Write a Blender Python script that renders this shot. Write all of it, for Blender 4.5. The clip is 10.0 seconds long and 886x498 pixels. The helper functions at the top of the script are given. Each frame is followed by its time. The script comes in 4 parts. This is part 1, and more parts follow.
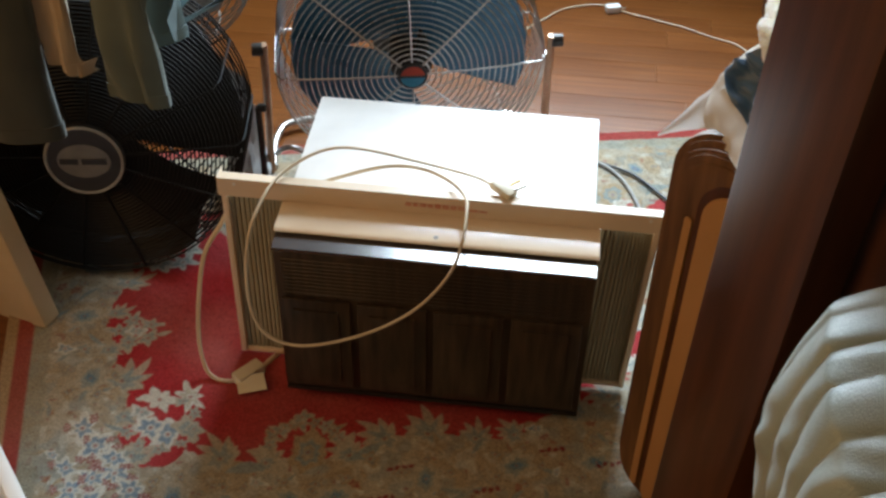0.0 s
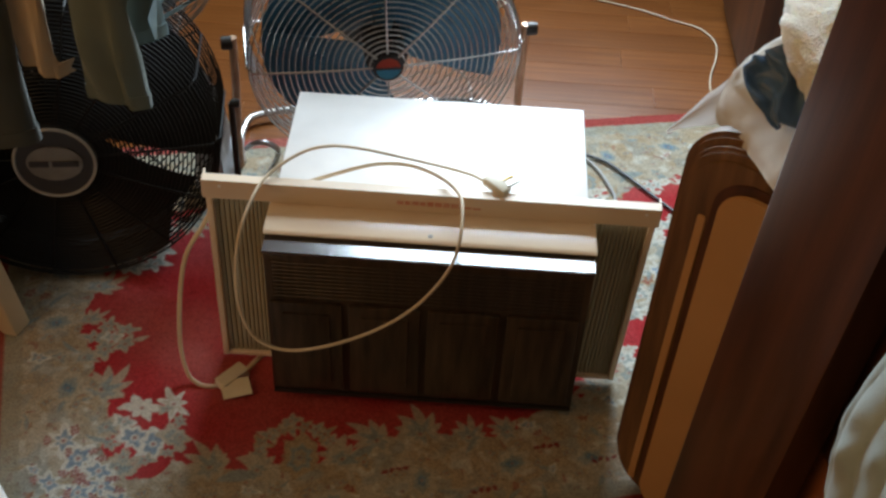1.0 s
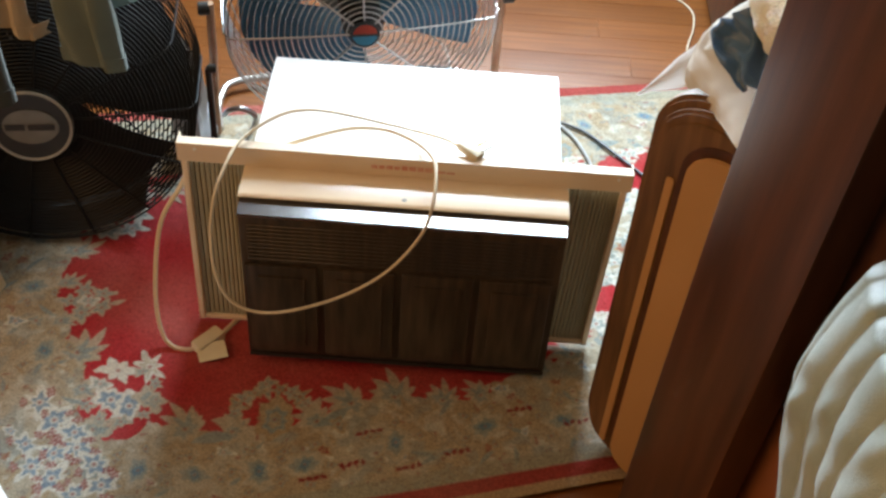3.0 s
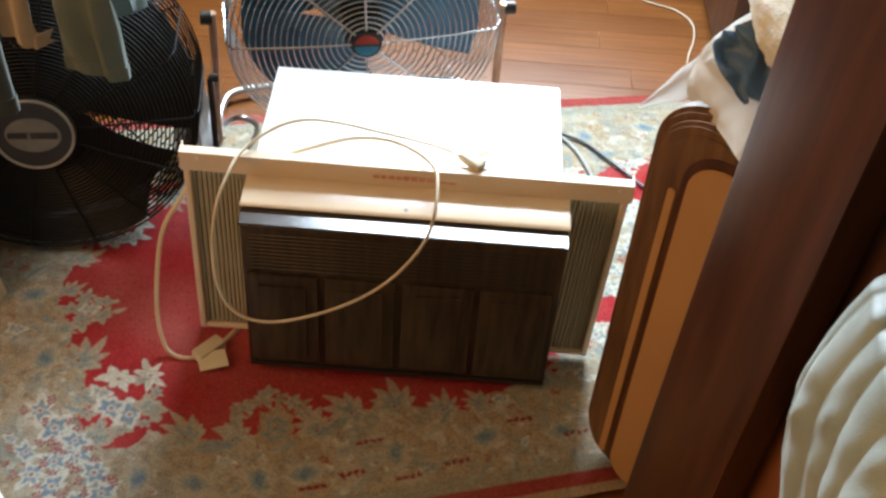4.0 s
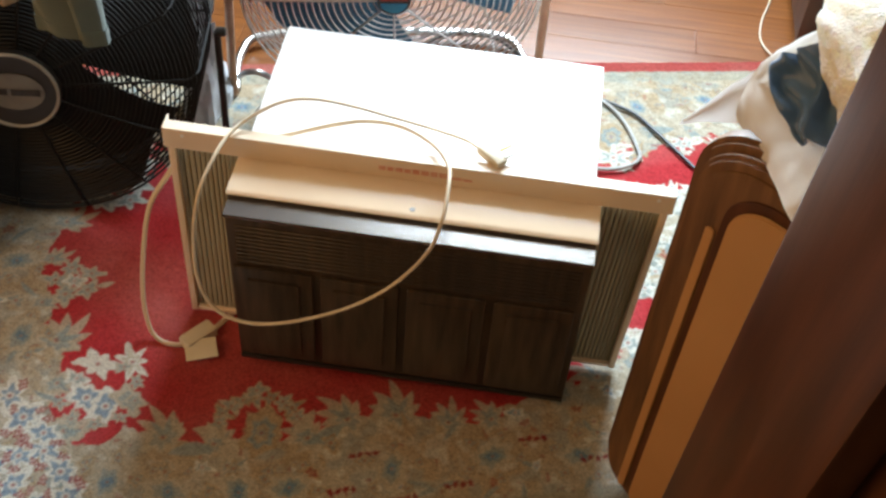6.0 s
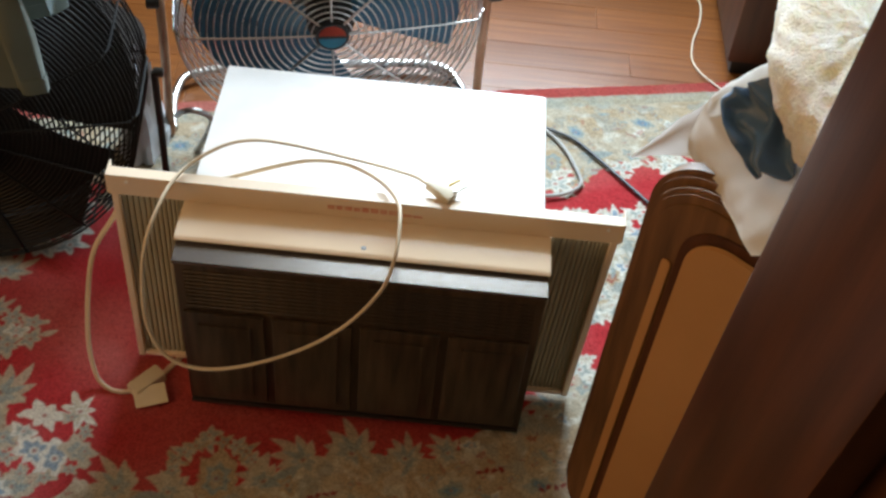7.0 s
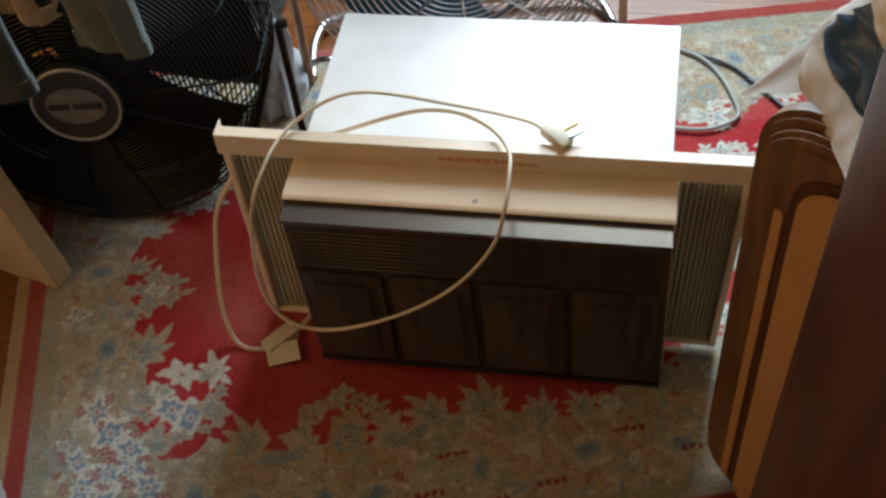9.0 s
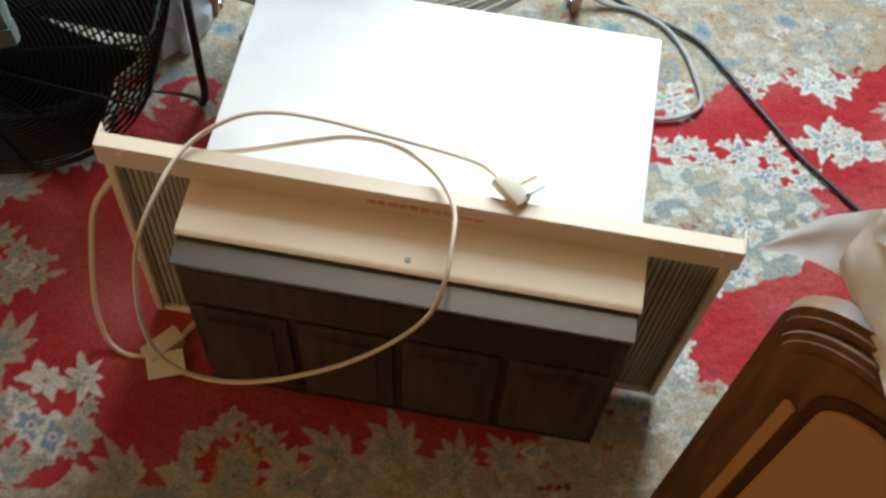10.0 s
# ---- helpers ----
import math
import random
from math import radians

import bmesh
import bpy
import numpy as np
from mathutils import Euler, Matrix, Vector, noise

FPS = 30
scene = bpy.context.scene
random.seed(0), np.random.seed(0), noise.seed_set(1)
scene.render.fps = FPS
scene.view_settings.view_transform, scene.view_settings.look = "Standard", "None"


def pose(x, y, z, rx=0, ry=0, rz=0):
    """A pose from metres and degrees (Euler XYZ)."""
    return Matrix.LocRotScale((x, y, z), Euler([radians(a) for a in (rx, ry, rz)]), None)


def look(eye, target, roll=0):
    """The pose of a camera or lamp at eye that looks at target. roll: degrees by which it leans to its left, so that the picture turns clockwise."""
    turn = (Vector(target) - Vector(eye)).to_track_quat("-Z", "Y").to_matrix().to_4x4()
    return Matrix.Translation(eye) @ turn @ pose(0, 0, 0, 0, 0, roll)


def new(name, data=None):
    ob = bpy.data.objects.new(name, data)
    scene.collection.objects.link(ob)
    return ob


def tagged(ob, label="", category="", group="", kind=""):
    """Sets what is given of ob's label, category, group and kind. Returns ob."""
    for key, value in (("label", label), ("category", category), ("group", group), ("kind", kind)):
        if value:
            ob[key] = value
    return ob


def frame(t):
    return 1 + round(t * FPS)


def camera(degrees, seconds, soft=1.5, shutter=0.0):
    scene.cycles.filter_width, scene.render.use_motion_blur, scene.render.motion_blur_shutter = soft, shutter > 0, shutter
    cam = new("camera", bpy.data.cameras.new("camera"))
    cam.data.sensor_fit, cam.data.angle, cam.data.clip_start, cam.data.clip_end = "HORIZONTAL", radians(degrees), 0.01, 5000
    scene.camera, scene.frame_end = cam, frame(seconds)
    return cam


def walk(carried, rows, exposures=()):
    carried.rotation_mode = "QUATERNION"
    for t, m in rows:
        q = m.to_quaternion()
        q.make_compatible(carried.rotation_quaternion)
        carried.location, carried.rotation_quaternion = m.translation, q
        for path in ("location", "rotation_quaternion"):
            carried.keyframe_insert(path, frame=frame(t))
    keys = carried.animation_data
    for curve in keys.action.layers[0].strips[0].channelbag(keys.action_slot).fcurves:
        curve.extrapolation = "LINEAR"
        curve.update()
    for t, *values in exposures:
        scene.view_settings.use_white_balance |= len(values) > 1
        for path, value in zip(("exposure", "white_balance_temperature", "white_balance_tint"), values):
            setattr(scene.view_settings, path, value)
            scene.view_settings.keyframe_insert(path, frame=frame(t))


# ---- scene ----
cam = camera(39.2, 10.0, soft=2.7)
PATH = [
    (0, (0.162, -1.514, 1.702), (0.014, -0.005, 0.398), 1.6),
    (0.5, (0.105, -1.494, 1.706), (0.049, 0.014, 0.394), 2.1),
    (1, (0.04, -1.471, 1.7), (0.021, 0.024, 0.371), 3.4),
    (1.5, (0.042, -1.476, 1.7), (0.033, 0.011, 0.362), 3.6),
    (2, (0.051, -1.482, 1.694), (0.04, -0.01, 0.341), 3.6),
    (2.5, (0.059, -1.491, 1.695), (0.063, -0.024, 0.335), 4.1),
    (4, (0.053, -1.5, 1.7), (0.064, -0.019, 0.357), 4.7),
    (4.5, (0.029, -1.502, 1.697), (0.078, -0.031, 0.343), 5.7),
    (5, (0.065, -1.418, 1.674), (0.053, 0.01, 0.274), 5.0),
    (6.5, (0.133, -1.179, 1.652), (0.04, 0.172, 0.181), 5.4),
    (7, (0.09, -1.194, 1.665), (0.114, 0.198, 0.229), 6.4),
    (7.5, (0.084, -1.182, 1.667), (0.1, 0.203, 0.226), 6.2),
    (8, (0.099, -1.185, 1.667), (0.071, 0.2, 0.224), 4.2),
    (8.5, (0.179, -1.157, 1.639), (0.001, 0.186, 0.168), -2.7),
    (9, (0.23, -1.087, 1.623), (-0.093, 0.176, 0.106), -6.9),
    (9.5, (0.116, -0.918, 1.625), (0.008, 0.212, -0.022), 5.3),
    (10, (0.106, -0.681, 1.602), (0.006, 0.345, -0.111), 4.9),
]
walk(cam, [(t, look(eye, target, roll)) for t, eye, target, roll in PATH], [(0, -0.25), (0.5, -0.55), (1.0, -0.55), (1.5, -0.6), (2.0, -0.22), (2.5, 0.18), (4.0, 0.33), (4.5, 0.36), (5.0, 0.35), (6.5, 0.33), (7.0, -0.1), (7.5, -0.65), (8.0, -0.97), (8.5, -1.0), (9.0, -0.5), (9.5, 0.1), (10.0, -0.32)])

# ---- world and light ----
world = bpy.data.worlds.new("world")
scene.world = world
world.use_nodes = True
wn = world.node_tree.nodes
sky = wn.new("ShaderNodeTexSky")
sky.sky_type = "NISHITA"
sky.sun_disc = False
sky.sun_elevation = radians(48)
sky.sun_rotation = radians(20)
world.node_tree.links.new(sky.outputs[0], wn["Background"].inputs[0])
wn["Background"].inputs[1].default_value = 0.12


def area_lamp(name, m, w, h, power, color):
    lamp = bpy.data.lights.new(name, "AREA")
    lamp.shape, lamp.size, lamp.size_y = "RECTANGLE", w, h
    lamp.energy, lamp.color = power, color
    ob = new(name, lamp)
    ob.matrix_world = m
    return ob


WIN_X, WIN_Z, WIN_W, WIN_H = 0.16, 1.70, 1.10, 1.80
BACK_Y = 1.86
area_lamp("window_light", look((WIN_X, BACK_Y + 0.03, WIN_Z), (WIN_X, 0.0, WIN_Z)), WIN_W - 0.1, WIN_H - 0.1, 190, (0.71, 0.87, 1.0))


# warm fill lamp added on the left; no window is known there
FILL_Y, FILL_Z, FILL_W, FILL_H = -0.95, 1.45, 1.0, 1.3
area_lamp("added_warm_fill", look((-1.78, FILL_Y, FILL_Z), (0.4, FILL_Y, FILL_Z)), FILL_W - 0.1, FILL_H - 0.1, 17.0, (1.0, 0.53, 0.20))

# ---- materials ----
def mat(name, rough=0.6, metal=0.0, spec=0.5):
    m = bpy.data.materials.new(name)
    m.use_nodes = True
    b = m.node_tree.nodes["Principled BSDF"]
    b.inputs["Roughness"].default_value = rough
    b.inputs["Metallic"].default_value = metal
    b.inputs["Specular IOR Level"].default_value = spec
    return m, m.node_tree.nodes, m.node_tree.links, b


def noisy(name, c1, c2, scale=20, rough=0.6, metal=0.0, stretch=(1, 1, 1), bump=0.1, bump_scale=300, spec=0.5, big=0.35, rvar=0.12, detail=6):
    """A surface of two tones: broad stains and fine grain, with fine relief."""
    m, n, l, b = mat(name, rough, metal, spec)
    tc = n.new("ShaderNodeTexCoord")
    mp = n.new("ShaderNodeMapping")
    mp.inputs["Scale"].default_value = stretch
    l.new(tc.outputs["Object"], mp.inputs[0])
    t1 = n.new("ShaderNodeTexNoise")
    t1.inputs["Scale"].default_value, t1.inputs["Detail"].default_value = scale, detail
    t2 = n.new("ShaderNodeTexNoise")
    t2.inputs["Scale"].default_value, t2.inputs["Detail"].default_value = scale * 0.13, 3
    l.new(mp.outputs[0], t1.inputs[0])
    l.new(tc.outputs["Object"], t2.inputs[0])
    mix = n.new("ShaderNodeMix")
    mix.data_type = "FLOAT"
    mix.inputs[0].default_value = big
    l.new(t1.outputs[0], mix.inputs[2])
    l.new(t2.outputs[0], mix.inputs[3])
    ramp = n.new("ShaderNodeValToRGB")
    ramp.color_ramp.elements[0].position, ramp.color_ramp.elements[1].position = 0.34, 0.66
    ramp.color_ramp.elements[0].color, ramp.color_ramp.elements[1].color = (*c1, 1), (*c2, 1)
    l.new(mix.outputs[0], ramp.inputs[0])
    l.new(ramp.outputs[0], b.inputs["Base Color"])
    if rvar:
        rr = n.new("ShaderNodeMapRange")
        rr.inputs["To Min"].default_value, rr.inputs["To Max"].default_value = max(0.02, rough - rvar), min(1, rough + rvar)
        l.new(t2.outputs[0], rr.inputs[0])
        l.new(rr.outputs[0], b.inputs["Roughness"])
    if bump:
        t3 = n.new("ShaderNodeTexNoise")
        t3.inputs["Scale"].default_value, t3.inputs["Detail"].default_value = bump_scale, 4
        l.new(mp.outputs[0], t3.inputs[0])
        bp = n.new("ShaderNodeBump")
        bp.inputs["Strength"].default_value, bp.inputs["Distance"].default_value = bump, 0.002
        l.new(t3.outputs[0], bp.inputs["Height"])
        l.new(bp.outputs[0], b.inputs["Normal"])
    return m


def per_piece(m, lo, hi):
    """Varies the brightness of alike pieces from object to object."""
    n, l = m.node_tree.nodes, m.node_tree.links
    b = n["Principled BSDF"]
    src = b.inputs["Base Color"].links[0].from_socket
    oi = n.new("ShaderNodeObjectInfo")
    mr = n.new("ShaderNodeMapRange")
    mr.inputs["To Min"].default_value, mr.inputs["To Max"].default_value = lo, hi
    l.new(oi.outputs["Random"], mr.inputs[0])
    hs = n.new("ShaderNodeHueSaturation")
    l.new(src, hs.inputs["Color"])
    l.new(mr.outputs[0], hs.inputs["Value"])
    l.new(hs.outputs[0], b.inputs["Base Color"])
    return m


M_WALL = noisy("wall_paint", (0.19, 0.115, 0.055), (0.24, 0.15, 0.075), 8, 0.8)
M_CEIL = noisy("ceiling_paint", (0.28, 0.195, 0.11), (0.33, 0.235, 0.135), 6, 0.9)
M_FLOOR = per_piece(noisy("oak_floor", (0.12, 0.034, 0.006), (0.23, 0.078, 0.016), 14, 0.3, stretch=(0.25, 7, 1), bump=0.12, bump_scale=60, rvar=0.08, spec=0.45), 0.88, 1.1)
M_GAP = noisy("floor_gap", (0.09, 0.03, 0.008), (0.12, 0.042, 0.012), 10, 0.8)
M_CREAM = noisy("cream_steel", (0.72, 0.58, 0.42), (0.78, 0.65, 0.49), 6, 0.42, bump=0.05, bump_scale=200)
M_WHITE = noisy("white_steel", (0.76, 0.76, 0.75), (0.90, 0.90, 0.89), 11, 0.38, bump=0.05, bump_scale=220)
M_HOOD = noisy("cream_gloss_steel", (0.74, 0.59, 0.43), (0.79, 0.65, 0.48), 6, 0.2, bump=0.03, bump_scale=120, rvar=0.04)
M_CURTAIN = noisy("pleated_vinyl", (0.30, 0.275, 0.18), (0.37, 0.335, 0.23), 12, 0.65)
M_BLACK = noisy("black_plastic", (0.014, 0.012, 0.011), (0.024, 0.02, 0.018), 30, 0.42, bump=0.08)
M_GRAIN = noisy("woodgrain_plastic", (0.018, 0.013, 0.009), (0.085, 0.058, 0.036), 26, 0.46, stretch=(3.2, 1, 0.35), bump=0.14, bump_scale=90)
M_BEVEL = noisy("glossy_brown_plastic", (0.05, 0.045, 0.05), (0.07, 0.062, 0.066), 20, 0.2, spec=1.0, bump=0.04, rvar=0.05)
M_BEVEL.node_tree.nodes["Principled BSDF"].inputs["Coat Weight"].default_value = 1.0
M_BEVEL.node_tree.nodes["Principled BSDF"].inputs["Coat Roughness"].default_value = 0.15
M_BEVEL.node_tree.nodes["Principled BSDF"].inputs["Coat IOR"].default_value = 1.9
M_CORD = noisy("cord_vinyl", (0.62, 0.52, 0.37), (0.72, 0.62, 0.46), 12, 0.45, bump=0.05)
M_PLUG = noisy("plug_vinyl", (0.60, 0.54, 0.40), (0.70, 0.63, 0.48), 20, 0.5)
M_PAPER = noisy("paper_tag", (0.66, 0.58, 0.40), (0.75, 0.67, 0.49), 20, 0.75)
M_BRASS = noisy("brass", (0.5, 0.36, 0.16), (0.6, 0.44, 0.22), 30, 0.35, 1.0)
M_NICKEL = noisy("nickel", (0.5, 0.5, 0.48), (0.62, 0.62, 0.6), 30, 0.3, 1.0)
M_CHROME = noisy("chrome_wire", (0.45, 0.44, 0.42), (0.62, 0.60, 0.58), 40, 0.3, 1.0, bump=0.05)
M_RUST = noisy("rusted_chrome", (0.22, 0.075, 0.022), (0.62, 0.42, 0.28), 30, 0.36, 0.4, stretch=(1, 1, 0.5), bump=0.2, bump_scale=160, big=0.55)
M_BLUE = noisy("blue_fan_blade", (0.014, 0.075, 0.13), (0.025, 0.11, 0.18), 10, 0.4, 0.2)
M_RED = noisy("red_badge", (0.5, 0.045, 0.02), (0.6, 0.07, 0.03), 20, 0.4)
M_FADED = noisy("faded_red_print", (0.58, 0.20, 0.13), (0.68, 0.40, 0.29), 90, 0.5)
M_CYAN = noisy("blue_badge", (0.05, 0.28, 0.42), (0.07, 0.34, 0.5), 20, 0.4)
M_WIREBLK = noisy("black_wire", (0.004, 0.004, 0.004), (0.009, 0.0085, 0.008), 40, 0.5, bump=0.1, spec=0.3)
M_BADGE = noisy("badge_silver", (0.30, 0.29, 0.26), (0.40, 0.38, 0.34), 30, 0.4, 0.3)
M_GREY = noisy("grey_enamel", (0.18, 0.17, 0.16), (0.26, 0.25, 0.23), 20, 0.45)
M_WALNUT = noisy("dark_walnut", (0.06, 0.028, 0.010), (0.23, 0.115, 0.042), 9, 0.55, stretch=(6, 6, 0.5), bump=0.1, bump_scale=60)
M_TAN = noisy("tan_board", (0.46, 0.245, 0.085), (0.55, 0.30, 0.115), 5, 0.6, bump=0.08)
M_MAHOG = noisy("mahogany", (0.035, 0.011, 0.004), (0.115, 0.040, 0.015), 7, 0.4, stretch=(5, 5, 0.45), bump=0.06, bump_scale=60, rvar=0.06)
M_REDWOOD = noisy("reddish_wood", (0.19, 0.062, 0.02), (0.28, 0.10, 0.034), 7, 0.4, stretch=(5, 5, 0.45))
M_CREAMWOOD = noisy("cream_paint", (0.58, 0.46, 0.28), (0.68, 0.55, 0.36), 7, 0.55)


def cloth(name, c1, c2, weave=900, rough=0.9, through_light=0.0):
    m = noisy(name, c1, c2, 14, rough, bump=0.35, bump_scale=weave, rvar=0.04)
    m.node_tree.nodes["Principled BSDF"].inputs["Sheen Weight"].default_value = 0.25
    if through_light:
        n, l = m.node_tree.nodes, m.node_tree.links
        b, out = n["Principled BSDF"], n["Material Output"]
        tr = n.new("ShaderNodeBsdfTranslucent")
        mx = n.new("ShaderNodeMixShader")
        mx.inputs[0].default_value = through_light
        l.new(b.inputs["Base Color"].links[0].from_socket, tr.inputs[0])
        l.new(b.outputs[0], mx.inputs[1])
        l.new(tr.outputs[0], mx.inputs[2])
        l.new(mx.outputs[0], out.inputs[0])
    return m


M_GREEN = cloth("sage_cotton", (0.085, 0.11, 0.09), (0.115, 0.145, 0.12))
M_AQUA = cloth("aqua_cotton", (0.16, 0.27, 0.30), (0.21, 0.32, 0.35))
M_OLIVE = cloth("olive_cotton", (0.032, 0.038, 0.028), (0.048, 0.055, 0.040))
M_BEIGE = cloth("beige_cotton", (0.36, 0.28, 0.18), (0.42, 0.33, 0.22))
M_LINEN = cloth("white_linen", (0.72, 0.69, 0.62), (0.80, 0.77, 0.70), through_light=0.25)
M_LINEN_THIN = cloth("thin_white_linen", (0.80, 0.79, 0.76), (0.88, 0.87, 0.84), through_light=0.55)
M_NAVY = cloth("blue_satin", (0.035, 0.095, 0.20), (0.06, 0.14, 0.27), 500, 0.35)
M_FLEECE = cloth("cream_fleece", (0.86, 0.79, 0.64), (0.94, 0.89, 0.77), 260, through_light=0.15)
for nd in M_FLEECE.node_tree.nodes:
    if nd.type == "BUMP":
        nd.inputs["Strength"].default_value, nd.inputs["Distance"].default_value = 1.0, 0.006
M_FLEECE.node_tree.nodes["Principled BSDF"].inputs["Subsurface Weight"].default_value = 0.6
M_FLEECE.node_tree.nodes["Principled BSDF"].inputs["Subsurface Radius"].default_value = (0.07, 0.055, 0.04)
M_FLEECE.node_tree.nodes["Principled BSDF"].inputs["Subsurface Scale"].default_value = 1.0
M_QUILT = cloth("quilted_satin", (0.27, 0.36, 0.36), (0.36, 0.44, 0.43), 600, 0.38)
M_BAG = noisy("plastic_bag", (0.45, 0.48, 0.52), (0.62, 0.66, 0.7), 12, 0.3)
M_BLKCORD = noisy("black_cord", (0.012, 0.012, 0.012), (0.03, 0.03, 0.03), 30, 0.45)
M_GREYCORD = noisy("grey_cord", (0.30, 0.29, 0.27), (0.40, 0.39, 0.36), 30, 0.45)
M_BASKET = noisy("white_plastic", (0.74, 0.76, 0.76), (0.82, 0.84, 0.84), 10, 0.4)


# ---- building helpers ----
def part(name, bm, material, parent=None, label="", smooth=True):
    me = bpy.data.meshes.new(name)
    bm.normal_update()
    bm.to_mesh(me)
    bm.free()
    me.materials.append(material)
    if smooth:
        me.polygons.foreach_set("use_smooth", [True] * len(me.polygons))
        me.set_sharp_from_angle(angle=radians(38))
    ob = new(name, me)
    if parent is not None:
        ob.parent = parent
    if label:
        ob["label"] = label
    return ob


def thing(name, label, category, m=None, group="", kind=""):
    ob = new(name)
    if m is not None:
        ob.matrix_world = m
    return tagged(ob, label, category, group, kind)


def box(x0, x1, y0, y1, z0, z1, bevel=0.0, seg=2, bm=None):
    one = bmesh.new()
    bmesh.ops.create_cube(one, size=1)
    for v in one.verts:
        v.co = Vector(((x0 + x1) / 2 + v.co.x * (x1 - x0), (y0 + y1) / 2 + v.co.y * (y1 - y0), (z0 + z1) / 2 + v.co.z * (z1 - z0)))
    if bevel:
        bmesh.ops.bevel(one, geom=one.edges[:], offset=bevel, segments=seg, profile=0.6, affect="EDGES")
    if bm is None:
        return one
    join(bm, one)
    return bm


def join(bm, other):
    me = bpy.data.meshes.new("tmp")
    other.to_mesh(me)
    other.free()
    bm.from_mesh(me)
    bpy.data.meshes.remove(me)


def smooth_path(pts, n=8, closed=False):
    """A Catmull-Rom line through a few points."""
    p = [Vector(q) for q in pts]
    k = len(p)
    out = []
    for i in range(k if closed else k - 1):
        a, b, c, d = (p[(i + j) % k] if closed else p[min(max(i + j, 0), k - 1)] for j in (-1, 0, 1, 2))
        for s in range(n):
            t = s / n
            out.append(0.5 * ((2 * b) + (c - a) * t + (2 * a - 5 * b + 4 * c - d) * t * t + (3 * b - a - 3 * c + d) * t ** 3))
    if not closed:
        out.append(p[-1])
    return out


def tube(bm, pts, r, seg=8, closed=False, flat=1.0):
    """A round (or flattened) rod along a line of points."""
    pts = [Vector(q) for q in pts]
    k = len(pts)
    rings, up = [], None
    for i, p in enumerate(pts):
        a = pts[(i - 1) % k] if closed or i else p
        b = pts[(i + 1) % k] if closed or i < k - 1 else p
        d = (b - a).normalized()
        if up is None:
            up = d.orthogonal().normalized()
        up = (up - d * up.dot(d)).normalized()
        side = d.cross(up)
        rings.append([bm.verts.new(p + r * (math.cos(6.28319 * j / seg) * up * flat + math.sin(6.28319 * j / seg) * side)) for j in range(seg)])
    for i in range(k if closed else k - 1):
        a, b = rings[i], rings[(i + 1) % k]
        shift = 0
        if closed and i == k - 1:
            shift = min(range(seg), key=lambda s: (a[0].co - b[s].co).length)
        for j in range(seg):
            bm.faces.new((a[j], a[(j + 1) % seg], b[(j + 1 + shift) % seg], b[(j + shift) % seg]))
    if not closed:
        bm.faces.new(rings[0][::-1])
        bm.faces.new(rings[-1])
    return bm


def circle(r, y, n=40, c=(0, 0)):
    return [Vector((c[0] + r * math.cos(6.28319 * i / n), y, c[1] + r * math.sin(6.28319 * i / n))) for i in range(n)]


def disc(r, y0, y1, n=32, bevel=0.002):
    """A round plate whose axis is y."""
    bm = bmesh.new()
    bmesh.ops.create_cone(bm, cap_ends=True, segments=n, radius1=r, radius2=r, depth=abs(y1 - y0), matrix=Matrix.Translation((0, (y0 + y1) / 2, 0)) @ Matrix.Rotation(radians(90), 4, "X"))
    if bevel:
        bmesh.ops.bevel(bm, geom=[e for e in bm.edges if len(e.link_faces) == 2 and e.calc_face_angle(0) > 0.8], offset=bevel, segments=2, affect="EDGES")
    return bm


def sheet(fn, nu, nv, thick=0.0):
    """A surface fn(u, v), u and v from 0 to 1, with a thickness."""
    bm = bmesh.new()
    g = [[bm.verts.new(fn(i / nu, j / nv)) for j in range(nv + 1)] for i in range(nu + 1)]
    for i in range(nu):
        for j in range(nv):
            bm.faces.new((g[i][j], g[i + 1][j], g[i + 1][j + 1], g[i][j + 1]))
    if thick:
        bmesh.ops.recalc_face_normals(bm, faces=bm.faces[:])
        bmesh.ops.solidify(bm, geom=bm.faces[:], thickness=thick)
    return bm


def fold(x, y, z, s, k=1.0, seed=0.0):
    return k * noise.noise((x * s + seed, y * s, z * s))


# ---- room ----
ROOM_L, ROOM_R, ROOM_F, ROOM_H = -1.75, 2.2, -2.9, 2.7


def wall(name, x0, x1, y0, y1, z0, z1, label):
    return tagged(part(name, box(x0, x1, y0, y1, z0, z1), M_WALL, smooth=False), label, "wall", kind="structure")


# the left wall's opening is made up, cut only for the added fill lamp
bml = bmesh.new()
ly0, ly1, lz0, lz1 = FILL_Y - FILL_W / 2, FILL_Y + FILL_W / 2, FILL_Z - FILL_H / 2, FILL_Z + FILL_H / 2
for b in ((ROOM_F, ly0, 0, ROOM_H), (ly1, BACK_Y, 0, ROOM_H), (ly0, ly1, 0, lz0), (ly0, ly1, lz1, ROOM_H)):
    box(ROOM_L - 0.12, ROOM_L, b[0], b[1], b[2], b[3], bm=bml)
tagged(part("wall_left", bml, M_WALL, smooth=False), "plain tan painted plaster wall with an opening", "wall", kind="structure")
wall("wall_right", ROOM_R, ROOM_R + 0.12, ROOM_F, BACK_Y, 0, ROOM_H, "plain tan painted plaster wall")
wall("wall_front", ROOM_L - 0.12, ROOM_R + 0.12, ROOM_F - 0.12, ROOM_F, 0, ROOM_H, "plain tan painted plaster wall")
bmw = bmesh.new()
wx0, wx1, wz0, wz1 = WIN_X - WIN_W / 2, WIN_X + WIN_W / 2, WIN_Z - WIN_H / 2, WIN_Z + WIN_H / 2
